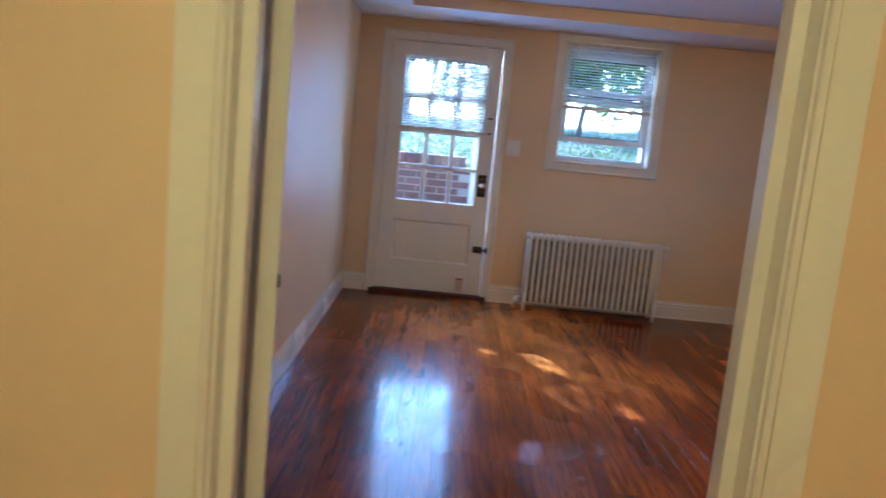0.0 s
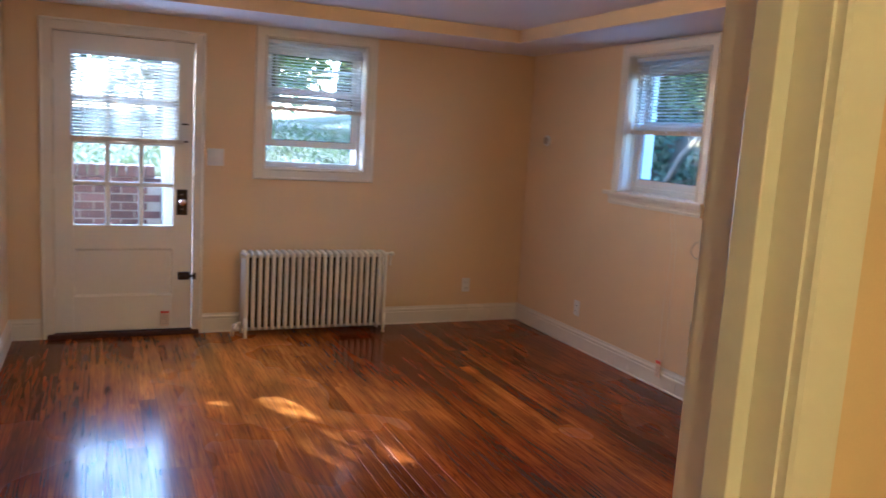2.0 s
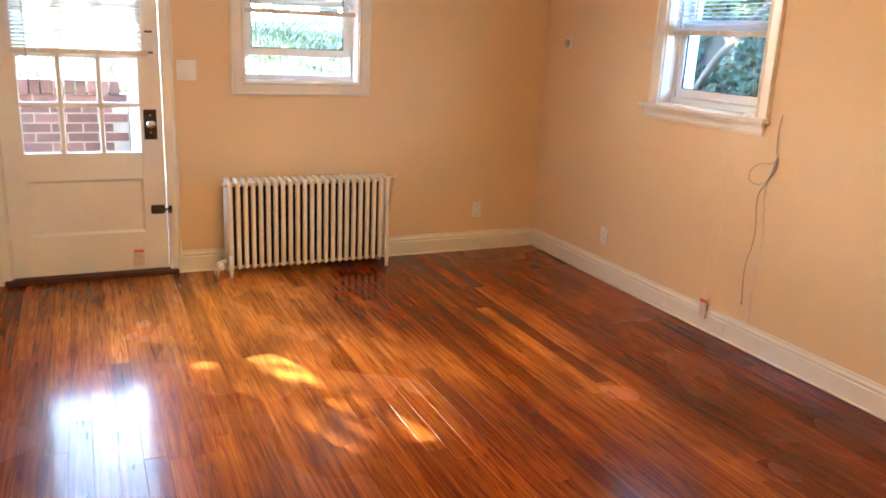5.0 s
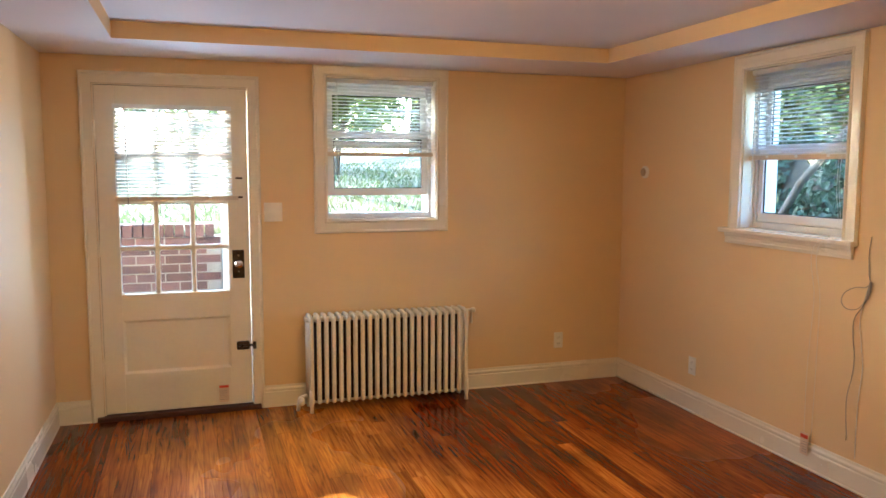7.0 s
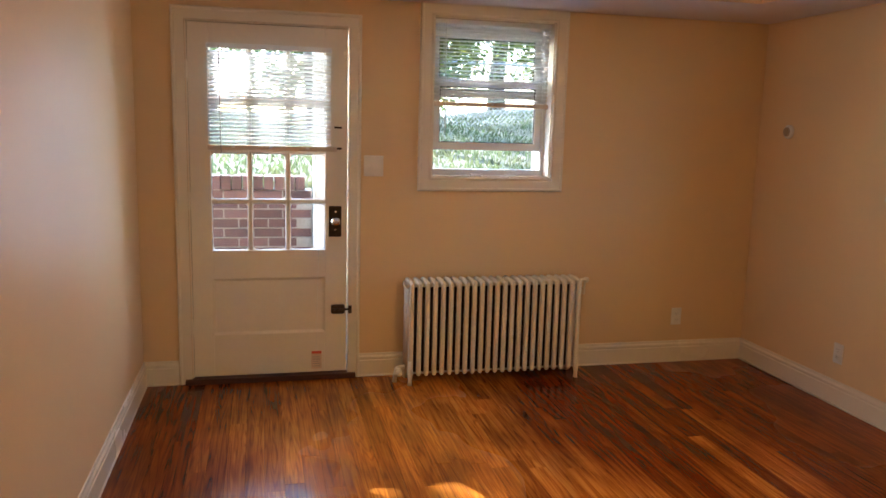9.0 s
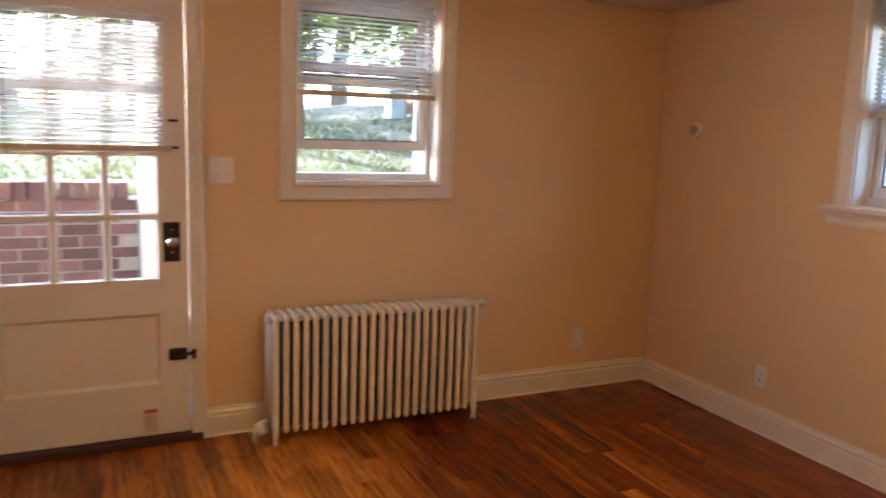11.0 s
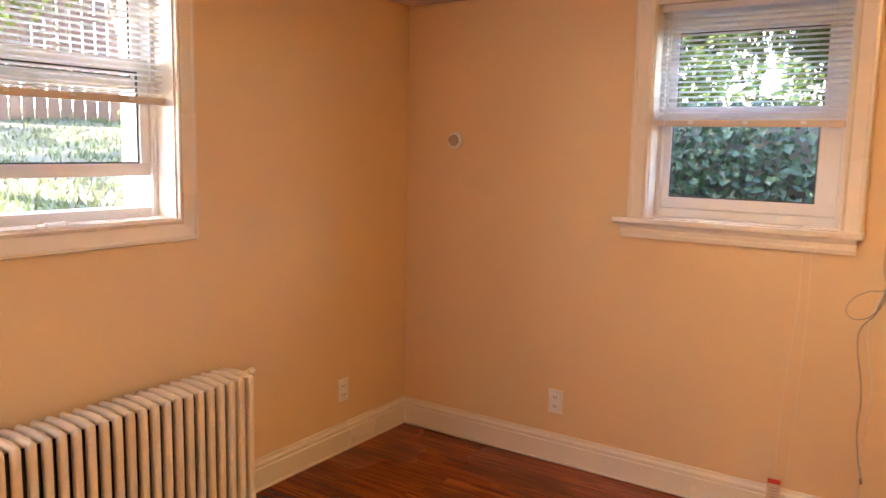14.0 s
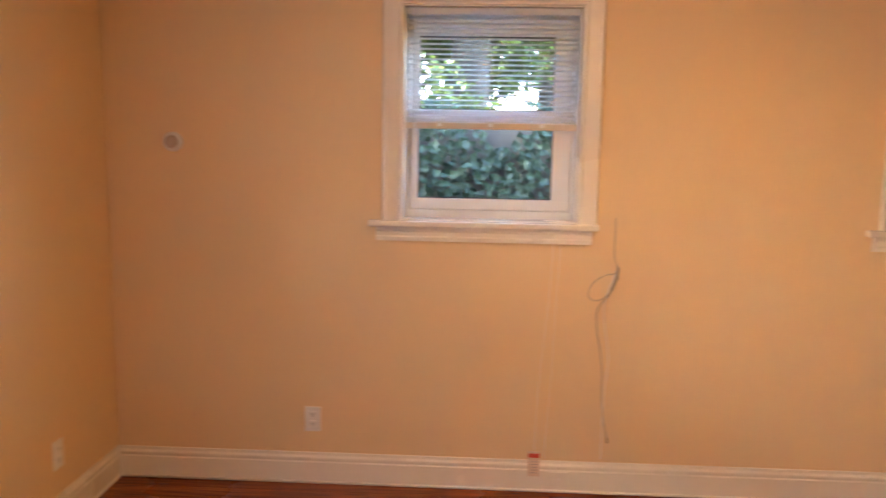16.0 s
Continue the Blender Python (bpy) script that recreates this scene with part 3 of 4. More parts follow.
cord_tag((XE - 0.032, 5.178, 0.078), True, "small white paper cord tag with red band by the baseboard")
cord_tag((1.112, 7.086, 0.062), False, "small white paper cord tag with red band at the door")
cord_curve("lift_cord", [(4.034, 5.115, 2.10), (4.030, 5.118, 1.50), (4.01, 5.12, 1.226), (3.946, 5.125, 1.222), (3.948, 5.14, 0.9), (3.955, 5.17, 0.5), (3.966, 5.178, 0.19)], 0.0009, CORD, "thin white blind lift cord hanging over the sill", "cord")
cord_curve("lift_cord", [(4.034, 5.100, 2.10), (4.030, 5.102, 1.50), (4.01, 5.10, 1.226), (3.947, 5.10, 1.222), (3.952, 5.105, 0.9), (3.962, 5.12, 0.45), (3.972, 5.135, 0.16)], 0.0009, CORD, "thin white blind lift cord hanging over the sill", "cord")
cord_curve("lift_cord", [(1.13, 7.076, 1.37), (1.126, 7.078, 0.9), (1.114, 7.082, 0.4), (1.112, 7.084, 0.17)], 0.0012, CORD, "thin white blind lift cord hanging on the door", "cord")
cord_curve("lift_cord", [(2.48, 7.135, 1.65), (2.482, 7.135, 1.46), (2.465, 7.13, 1.31), (2.44, 7.12, 1.236), (2.37, 7.115, 1.255), (2.32, 7.108, 1.232), (2.28, 7.112, 1.234), (2.25, 7.118, 1.248), (2.28, 7.115, 1.26), (2.33, 7.11, 1.234)], 0.0016, CORD, "loops of thin white blind cord lying on the sill", "cord")
cord_curve("lift_cord", [(2.13, 7.12, 1.232), (2.06, 7.112, 1.258), (2.01, 7.11, 1.236), (2.04, 7.102, 1.230), (2.13, 7.102, 1.231), (2.23, 7.104, 1.232), (2.32, 7.112, 1.233)], 0.0016, CORD, "loops of thin white blind cord lying on the sill", "cord")
cleat = mesh_ob("cord_cleat", boxm(2.04, 7.105, 1.2285, 2.11, 7.122, 1.242, bevel=0.004), SLAT)
tagged(cleat, "small white plastic cord cleat on the window sill", "cleat")


# ---------------------------------------------------------------- the outside door
def outside_door():
    thing = holder("door_1", (0.411, 7.13, 0.036), "white painted half-glazed door with twelve panes, closed", "door", kind="structure")
    y0, y1 = 7.104, 7.148
    L, R, B, T = 0.411, 1.2915, 0.038, 2.055
    gl, gr, gb, gt = 0.523, 1.163, 0.785, 1.925
    part("stile", boxm(L, y0, B, gl, y1, T, bevel=0.002), DOORW, thing)
    part("stile", boxm(gr, y0, B, R, y1, T, bevel=0.002), DOORW, thing)
    for a, b in ((B, 0.285), (0.620, gb), (gt, T)):
        part("rail", boxm(gl + 0.0005, y0, a, gr - 0.0005, y1, b, bevel=0.002), DOORW, thing)
    bm = bmesh.new()
    moulding(bm, (gl + 0.012, 0.297, gr - 0.012, 0.608), [(-0.004, -0.014), (0.0, -0.012), (0.012, 0.0)], lambda u, v, h: (u, y0 - h, v))
    part("panel_moulding", bm, DOORW, thing)
    part("panel", boxm(gl, y0 + 0.014, 0.285, gr, y1 - 0.012, 0.620), DOORW, thing)
    us = [gl + (gr - gl) * k / 3 for k in range(4)]
    vs = [gb + (gt - gb) * k / 4 for k in range(5)]
    w = 0.011
    for u in us[1:-1]:
        part("muntin", boxm(u - w, y0 + 0.004, gb, u + w, y1 - 0.004, gt, bevel=0.004), DOORW, thing)
    for v in vs[1:-1]:
        part("muntin", boxm(gl, y0 + 0.006, v - w, gr, y1 - 0.006, v + w, bevel=0.004), DOORW, thing)
    for i in range(3):
        for j in range(4):
            a, b = us[i] + (w if i else 0), us[i + 1] - (w if i < 2 else 0)
            c, d = vs[j] + (w if j else 0), vs[j + 1] - (w if j < 3 else 0)
            pane = part("pane", boxm(a, y0 + 0.020, c, b, y0 + 0.024, d), GLASS, thing, "clear glass pane with rounded putty edge")
            pane.visible_shadow = False
            bm = bmesh.new()
            r = 0.018
            inner, outer = [], []
            for cx, cz, s in ((b - r - 0.005, d - r - 0.005, 0), (a + r + 0.005, d - r - 0.005, 1), (a + r + 0.005, c + r + 0.005, 2), (b - r - 0.005, c + r + 0.005, 3)):
                for k in range(4):
                    an = math.pi / 2 * s + math.pi / 6 * k
                    inner.append((cx + r * math.cos(an), cz + r * math.sin(an)))
                    ox, oz = (b if math.cos(math.pi / 2 * s + 0.7) > 0 else a), (d if math.sin(math.pi / 2 * s + 0.7) > 0 else c)
                    outer.append((ox, oz) if k in (1, 2) else ((ox, cz + r * math.sin(an)) if abs(math.cos(an)) > 0.5 else (cx + r * math.cos(an), oz)))
            vi = [bm.verts.new((x, y0 + 0.0195, z)) for x, z in inner]
            vo = [bm.verts.new((x, y0 + 0.008, z)) for x, z in outer]
            n = len(vi)
            for k in range(n):
                bm.faces.new((vi[k], vi[(k + 1) % n], vo[(k + 1) % n], vo[k]))
            part("putty", bm, VINYL, pane, "white glazing putty")
    plate = part("lock_plate", boxm(1.184, y0 - 0.004, 0.862, 1.258, y0 - 0.0002, 1.044, bevel=0.0015), DARK, thing, "dark bronze lock plate")
    bm = tubem([(1.222, y0 - 0.004, 0.957), (1.222, y0 - 0.020, 0.957), (1.222, y0 - 0.026, 0.957), (1.222, y0 - 0.040, 0.957), (1.222, y0 - 0.052, 0.957), (1.222, y0 - 0.058, 0.957)], [0.010, 0.009, 0.020, 0.026, 0.022, 0.010], 14)
    part("door_knob", bm, CHROME, plate, "bright faceted door knob")
    for z in (0.905, 1.010):
        part("keyhole", tubem([(1.222, y0 - 0.006, z), (1.222, y0 - 0.0035, z)], 0.005, 10), CHROME, plate)
    latch = part("slide_latch", boxm(1.197, y0 - 0.016, 0.396, 1.280, y0 - 0.0002, 0.452, bevel=0.012), DARK, thing, "dark bronze surface latch")
    part("latch_bolt", tubem([(1.21, y0 - 0.018, 0.424), (1.30, y0 - 0.018, 0.424)], 0.008, 10), DARK, latch)
    part("keeper", boxm(1.2985, y0 - 0.030, 0.400, 1.320, y0 - 0.0215, 0.448, bevel=0.003), BROWN, latch, "brown latch keeper on the casing")
    part("latch_knob", tubem([(1.225, y0 - 0.018, 0.427), (1.225, y0 - 0.034, 0.427), (1.225, y0 - 0.040, 0.427)], [0.006, 0.011, 0.008], 10), BROWN, latch)
    for z in (0.333, 1.07, 1.80):
        hinge = part("hinge", tubem([(0.4035, y0 - 0.008, z - 0.05), (0.4035, y0 - 0.008, z + 0.05)], 0.0065, 8), DOORW, thing, "white painted butt hinge")
        part("hinge_leaf", boxm(0.410, y0 - 0.003, z - 0.045, 0.432, y0 - 0.0003, z + 0.045), DOORW, hinge)
    for z, mt, w2 in ((1.500, DARK, 0.040), (1.380, DARK, 0.046)):
        part("blind_bracket", boxm(1.254 - w2, y0 - 0.030, z - 0.005, 1.256, y0 - 0.0002, z + 0.006, bevel=0.001), mt, thing, "small dark hold-down bracket")
    return thing


outside_door()
blind("door_blind", lambda u, v, h: (u, 7.085 - h, v), 0.510, 1.198, 1.945, 1.382, 38, "white mini blind lowered over the upper door panes", 0.578, 1.335, overhang=0.03)
# jambs of the outside door: narrow at the latch, so that daylight shows in the gap
frame_1 = holder("door_frame", (0.40, 7.1, 0), "white painted frame of the outside door", "door frame", kind="structure")
part("surround", moulding(bmesh.new(), (0.398, 0.0, 1.2985, 2.066), DCASE, IN_N, False), TRIM, frame_1)
part("jamb", boxm(0.3985, 7.101, 0.0, 0.4085, 7.30, 2.066), TRIM, frame_1)
part("jamb", boxm(1.297, 7.101, 0.0, 1.3015, 7.30, 2.066), TRIM, frame_1)
part("head", boxm(0.4085, 7.101, 2.0585, 1.297, 7.30, 2.0665), TRIM, frame_1)
part("stop", boxm(0.4085, 7.150, 0.03, 0.421, 7.17, 2.058), TRIM, frame_1)
part("stop", boxm(0.421, 7.150, 2.046, 1.297, 7.17, 2.058), TRIM, frame_1)
thr = mesh_ob("threshold", boxm(0.36, 7.060, 0.0, 1.345, 7.36, 0.032, bevel=0.006), THRESH)
tagged(thr, "dark stained worn wooden threshold under the door", "threshold", kind="structure")


# ---------------------------------------------------------------- the inner doorway and its open door
frame_2 = holder("door_frame", (0.50, YS, 0), "white painted frame of the inner doorway", "door frame", kind="structure")
HCASE = [(0.0, 0.0), (0.0, 0.016), (0.005, 0.021), (0.011, 0.021), (0.015, 0.016), (0.019, 0.013), (0.078, 0.017), (0.084, 0.017), (0.088, 0.0)]
G0, G1, GT = GAP[0] + 0.012, GAP[2] - 0.012, GAP[3] - 0.012
part("surround", moulding(bmesh.new(), (G0 - 0.006, 0.0, G1 + 0.006, GT + 0.006), HCASE, IN_H, False), TRIM, frame_2)
part("surround", moulding(bmesh.new(), (G0 - 0.006, 0.0, G1 + 0.006, GT + 0.006), HCASE, IN_S, False), TRIM, frame_2)
part("jamb", boxm(GAP[0] - 0.001, YH - 0.001, 0, G0, YS + 0.001, GT), TRIM, frame_2)
part("jamb", boxm(G1, YH - 0.001, 0, GAP[2] + 0.001, YS + 0.001, GT), TRIM, frame_2)
part("head", boxm(GAP[0] - 0.001, YH - 0.001, GT, GAP[2] + 0.001, YS + 0.001, GAP[3] + 0.001), TRIM, frame_2)
part("stop", boxm(G0, 2.100, 0, G0 + 0.028, 2.145, GT - 0.020, bevel=0.003), TRIM, frame_2)
part("stop", boxm(G1 - 0.028, 2.100, 0, G1, 2.145, GT - 0.020, bevel=0.003), TRIM, frame_2)
part("stop", boxm(G0, 2.100, GT - 0.020, G1, 2.145, GT, bevel=0.003), TRIM, frame_2)
part("strike_plate", boxm(G1 - 0.0012, 2.165, 0.84, G1 + 0.0005, 2.187, 0.91), DARK, frame_2, "dark metal strike plate")


def inner_door():
    thing = holder("door_2", (0, 0, 0), "white painted inner door standing open against the wall", "door", kind="structure")
    w, t = 0.780, 0.042
    part("slab", boxm(0, -t / 2, 0.012, w, t / 2, 2.005, bevel=0.002), DOORW, thing)
    for s in (-1, 1):
        y = s * t / 2
        part("rose", boxm(w - 0.092, min(y, y + s * 0.004), 0.77, w - 0.048, max(y, y + s * 0.004), 0.94, bevel=0.001), DARK, thing, "dark bronze escutcheon")
        part("door_knob", tubem([(w - 0.07, y, 0.880), (w - 0.07, y + s * 0.022, 0.880), (w - 0.07, y + s * 0.030, 0.880), (w - 0.07, y + s * 0.046, 0.880), (w - 0.07, y + s * 0.056, 0.880)], [0.012, 0.010, 0.020, 0.027, 0.018], 16), BROWN, thing, "dark brown door knob", True)
    for z in (0.3, 1.75):
        part("hinge", tubem([(-0.003, -t / 2 - 0.006, z - 0.045), (-0.003, -t / 2 - 0.006, z + 0.045)], 0.006, 8), DOORW, thing, "white painted butt hinge")
    thing.matrix_world = pose(0.568, 2.300, 0, 0, 0, 105.6)
    return thing


inner_door()


# ---------------------------------------------------------------- the radiator
def radiator():
    thing = holder("radiator", (1.63, 6.94, 0), "white painted cast-iron column radiator under the window", "radiator")
    n, x0, pitch = 23, 1.648, 0.0474
    yf, yb, top, low = 6.880, 7.030, 0.607, 0.058
    ym = (yf + yb) / 2
    # painted front tubes, rounded oblongs with round feet; rear tubes coloured dark for the gaps' shade
    bm = bmesh.new()
    rings = []
    for z, f in ((low - 0.004, 0.35), (low, 0.72), (low + 0.008, 0.95), (low + 0.018, 1.0), (top - 0.012, 1.0), (top + 0.002, 0.96), (top + 0.010, 0.7), (top + 0.013, 0.3)):
        ring = []
        for k in range(16):
            c, q = math.cos(2 * math.pi * k / 16), math.sin(2 * math.pi * k / 16)
            ring.append(bm.verts.new((0.0142 * f * math.copysign(abs(c) ** 0.6, c), yf + 0.0150 * f * math.copysign(abs(q) ** 0.6, q), z)))
        rings.append(ring)
    for p, q in zip(rings, rings[1:]):
        for k in range(16):
            bm.faces.new((p[k], p[(k + 1) % 16], q[(k + 1) % 16], q[k]))
    bm.faces.new(rings[0][::-1])
    bm.faces.new(rings[-1])
    tube(bm, [(0, yf - 0.004, top), (0, ym, top + 0.006), (0, yb + 0.006, top + 0.002), (0, yb + 0.014, top - 0.008)], [0.013, 0.0160, 0.0150, 0.009], 12)
    tube(bm, [(-pitch / 2, ym, top - 0.012), (pitch / 2, ym, top - 0.012)], 0.018, 12)
    first = part("section", bm, RAD, thing, smooth=True)
    first.location = (x0, 0, 0)
    rear = part("rear_tube", tubem([(0, 0, low), (0, 0, top - 0.006)], 0.0200, 10), REARSHADE, first, "rear tube coloured dark for the shade in the gaps", True)
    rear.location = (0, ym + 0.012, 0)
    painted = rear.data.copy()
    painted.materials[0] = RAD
    # end tubes keep the cream paint, inner ones the shade colour
    rear.data, dark_toned = painted, rear.data
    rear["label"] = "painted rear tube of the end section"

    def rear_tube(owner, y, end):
        ob = new("rear_tube", painted if end else dark_toned)
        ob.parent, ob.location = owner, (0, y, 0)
        ob["label"] = "painted rear tube of the end section" if end else "rear tube coloured dark for the shade in the gaps"

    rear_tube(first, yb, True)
    for k in range(1, n):
        ob = new("section", first.data)
        ob.parent = thing
        ob.matrix_parent_inverse = thing.matrix_world.inverted()
        ob.location = (x0 + k * pitch, 0, 0)
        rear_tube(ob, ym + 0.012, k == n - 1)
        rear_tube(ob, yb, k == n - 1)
    for x in (x0 - 0.004, x0 + (n - 1) * pitch + 0.004):
        for y in (yf - 0.004, yb + 0.004):
            part("foot", tubem([(x, y, low + 0.09), (x, y, low), (x, y, 0.03), (x, y, 0.0)], [0.0142, 0.0155, 0.011, 0.014], 10), RAD, thing, smooth=True)
    xe = x0 + (n - 0.5) * pitch
    part("top_plug", tubem([(x0 - pitch / 2 - 0.012, ym, top - 0.006), (x0 - pitch / 2, ym, top - 0.006)], 0.018, 6), RAD, thing)
    part("vent_pipe", tubem([(xe, ym, top - 0.006), (xe + 0.035, ym, top - 0.006)], 0.010, 10), RAD, thing)
    part("vent_knob", tubem([(xe + 0.035, ym, top - 0.006), (xe + 0.042, ym, top - 0.006), (xe + 0.062, ym, top - 0.006), (xe + 0.068, ym, top - 0.006)], [0.009, 0.016, 0.018, 0.012], 12), RAD, thing)
    part("air_valve", tubem([(xe + 0.045, ym, top - 0.02), (xe + 0.050, ym + 0.02, top - 0.10)], [0.006, 0.009], 10), RAD, thing)
    part("valve_pipe", tubem([(x0 - 0.02, ym, low + 0.035), (x0 - 0.055, ym, low + 0.03), (x0 - 0.075, ym, low), (x0 - 0.082, ym, 0.0)], 0.013, 10), RAD, thing, smooth=True)
    part("valve_body", tubem([(x0 - 0.062, ym - 0.028, 0.070), (x0 - 0.062, ym - 0.02, 0.070), (x0 - 0.062, ym + 0.022, 0.070)], [0.018, 0.022, 0.020], 10), RAD, thing, smooth=True)
    part("valve_wheel", tubem([(x0 - 0.064, ym - 0.058, 0.066), (x0 - 0.064, ym - 0.050, 0.066), (x0 - 0.064, ym - 0.034, 0.068)], [0.020, 0.022, 0.010], 10), RAD, thing, smooth=True)
    return thing


radiator()


# ---------------------------------------------------------------- wall fittings
def outlet(to_world, u, v, label):
    thing = holder("outlet", to_world(u, v, 0), label, "outlet", "outlets on the walls")

    def slab(nm, a, va, ha, b, vb, hb, m, owner, bevel=0.0, lab=""):
        p, q = Vector(to_world(a, va, ha)), Vector(to_world(b, vb, hb))
        return part(nm, boxm(*[min(i, j) for i, j in zip(p, q)], *[max(i, j) for i, j in zip(p, q)], bevel=bevel), m, owner, lab)

    slab("cover_plate", u - 0.036, v - 0.058, 0.0, u + 0.036, v + 0.058, 0.006, PLATE, thing, 0.003)
    for dv in (-0.022, 0.022):
        rec = slab("receptacle", u - 0.017, v + dv - 0.015, 0.0055, u + 0.017, v + dv + 0.015, 0.0085, PLATE, thing, 0.003)
        for du in (-0.007, 0.007):
            slab("slot", u + du - 0.0014, v + dv - 0.004, 0.008, u + du + 0.0014, v + dv + 0.006, 0.0088, SLOT, rec)
        slab("slot", u - 0.002, v + dv - 0.011, 0.008, u + 0.002, v + dv - 0.007, 0.0088, SLOT, rec)
    slab("screw", u - 0.0025, v - 0.0025, 0.006, u + 0.0025, v + 0.0025, 0.0078, PLATE, thing)
    return thing


outlet(IN_N, 3.493, 0.310, "white duplex outlet above the north baseboard")
outlet(IN_E, 6.185, 0.302, "white duplex outlet above the east baseboard")

sw = holder("light_switch", (1.445, YN, 1.283), "white double light switch plate beside the door", "light switch")
part("cover_plate", boxm(1.387, YN - 0.006, 1.222, 1.503, YN - 0.0002, 1.344, bevel=0.003), PLATE, sw)
for u in (1.422, 1.468):
    part("toggle", boxm(u - 0.005, YN - 0.017, 1.279, u + 0.005, YN - 0.0055, 1.297, bevel=0.002), PLATE, sw)
    for z in (1.253, 1.313):
        part("screw", tubem([(u, YN - 0.0075, z), (u, YN - 0.0055, z)], 0.003, 8), PLATE, sw)

th = holder("thermostat", (XE, 6.800, 1.545), "round cream thermostat with a grey dial", "thermostat")
part("base", tubem([(XE - 0.0002, 6.795, 1.545), (XE - 0.010, 6.795, 1.545), (XE - 0.016, 6.795, 1.545), (XE - 0.019, 6.795, 1.545)], [0.043, 0.043, 0.039, 0.034], 28), PLATE, th)
part("dial", tubem([(XE - 0.0185, 6.795, 1.545), (XE - 0.026, 6.795, 1.545), (XE - 0.029, 6.795, 1.545)], [0.029, 0.028, 0.022], 24), GREYDIAL, th, "grey metal dial")

bp = holder("wall_plate", (XE, 5.06, 0.07), "small white blank plate on the baseboard", "wall plate")
part("cover_plate", boxm(XE - 0.021, 5.02, 0.030, XE - 0.0165, 5.105, 0.096, bevel=0.002), TRIM, bp)
part("screw", tubem([(XE - 0.0225, 5.062, 0.063), (XE - 0.0205, 5.062, 0.063)], 0.004, 8), PLATE, bp)

XC = XE - 0.006
cord_curve("antenna_cable", [(XE, 4.860, 1.250), (XC - 0.004, 4.860, 1.17), (XC, 4.858, 1.08), (XC - 0.012, 4.846, 1.02), (XC - 0.035, 4.903, 1.005), (XC - 0.045, 4.963, 0.955), (XC - 0.035, 4.963, 0.905),
                             (XC - 0.018, 4.913, 0.895), (XC - 0.012, 4.858, 0.95), (XC - 0.010, 4.840, 1.01)], 0.0019, CABLE, "loose loop of dark cable hanging on the wall", "cable")
cord_curve("antenna_cable", [(XC, 4.840, 1.015), (XC - 0.008, 4.873, 0.92), (XC - 0.006, 4.920, 0.85), (XC - 0.008, 4.923, 0.78), (XC - 0.012, 4.903, 0.66), (XC - 0.03, 4.893, 0.57), (XC - 0.05, 4.896, 0.48),
                             (XC - 0.06, 4.886, 0.38), (XC - 0.07, 4.866, 0.285)], 0.0022, CABLE, "grey cable hanging loose down the wall", "cable")
cord_curve("antenna_cable", [(XC, 4.848, 1.02), (XC, 4.893, 0.86), (XC, 4.883, 0.76), (XC, 4.863, 0.62), (XC, 4.873, 0.50), (XC, 4.878, 0.38), (XC, 4.878, 0.16)], 0.0018, CORD, "pale thin wire hanging down the wall", "cable")
tagged(mesh_ob("cable_end", tubem([(XC - 0.070, 4.866, 0.288), (XC - 0.072, 4.863, 0.266)], 0.0045, 10), CHROME), "small metal connector on the cable end", "connector")
tagged(mesh_ob("cable_wrap", tubem([(XC - 0.004, 4.840, 1.04), (XC - 0.008, 4.846, 0.99), (XC - 0.008, 4.866, 0.935)], [0.005, 0.008, 0.005], 8), CABLE, True), "bunched dark wrap of the cable on the wall", "cable")


def ceiling_light(place, material, label):
    x, y, z = place
    thing = holder("ceiling_light", place, label, "ceiling light")
    part("base", tubem([(x, y, z - 0.0005), (x, y, z - 0.02), (x, y, z - 0.028)], [0.115, 0.115, 0.10], 32), PLATE, thing)
    part("glass_bowl", tubem([(x, y, z - 0.024), (x, y, z - 0.045), (x, y, z - 0.075), (x, y, z - 0.095), (x, y, z - 0.102)], [0.135, 0.14, 0.115, 0.07, 0.01], 32), material, thing, "lit frosted glass bowl", True)
    return thing


ceiling_light((2.12, 4.70, TRAY), ROOM_GLOW, "lit frosted glass bowl lamp on the tray ceiling")
ceiling_light((0.78, 0.45, 2.33), HALL_GLOW, "lit frosted glass bowl lamp on the hall ceiling")


# ---------------------------------------------------------------- outside
def lawn_z(x, y):
    """The lawn rises away from the house, above a sunken area by the door."""
    z = 1.02 + 0.075 * (y - 8.4)
    z = min(z, 1.62 + 0.01 * (y - 16))
    z += 0.30 * max(0.0, min(1.0, (x - 4.6) / 2.0)) * max(0.0, min(1.0, (y - 7.0) / 3))
    return z + 0.05 * noise.noise(Vector((x * 0.35, y * 0.35, 0)))


def ground():
    bm = bmesh.new()
    xs = [-2500, -300, -60, -20, *[-10 + 0.5 * k for k in range(53)], 20, 30, 60, 300, 2500]
    ys = [-2500, -300, -60, -15, -5, 0, 4, 7, 8.41, *[8.42 + 0.5 * k for k in range(30)], 26, 32, 60, 300, 2500]
    grid = [[None] * len(ys) for _ in xs]
    for i, x in enumerate(xs):
        for j, y in enumerate(ys):
            z = lawn_z(x, max(y, 8.42)) if y >= 8.42 else (-0.35 if -2 < x < 5.2 else 0.5)
            grid[i][j] = bm.verts.new((x, y, z))
    for i in range(len(xs) - 1):
        for j in range(len(ys) - 1):
            bm.faces.new((grid[i][j], grid[i + 1][j], grid[i + 1][j + 1], grid[i][j + 1]))
    return mesh_ob("ground", bm, GRASS, True)


tagged(ground(), "sloping lawn of thin dry grass under trees", "lawn", kind="structure")
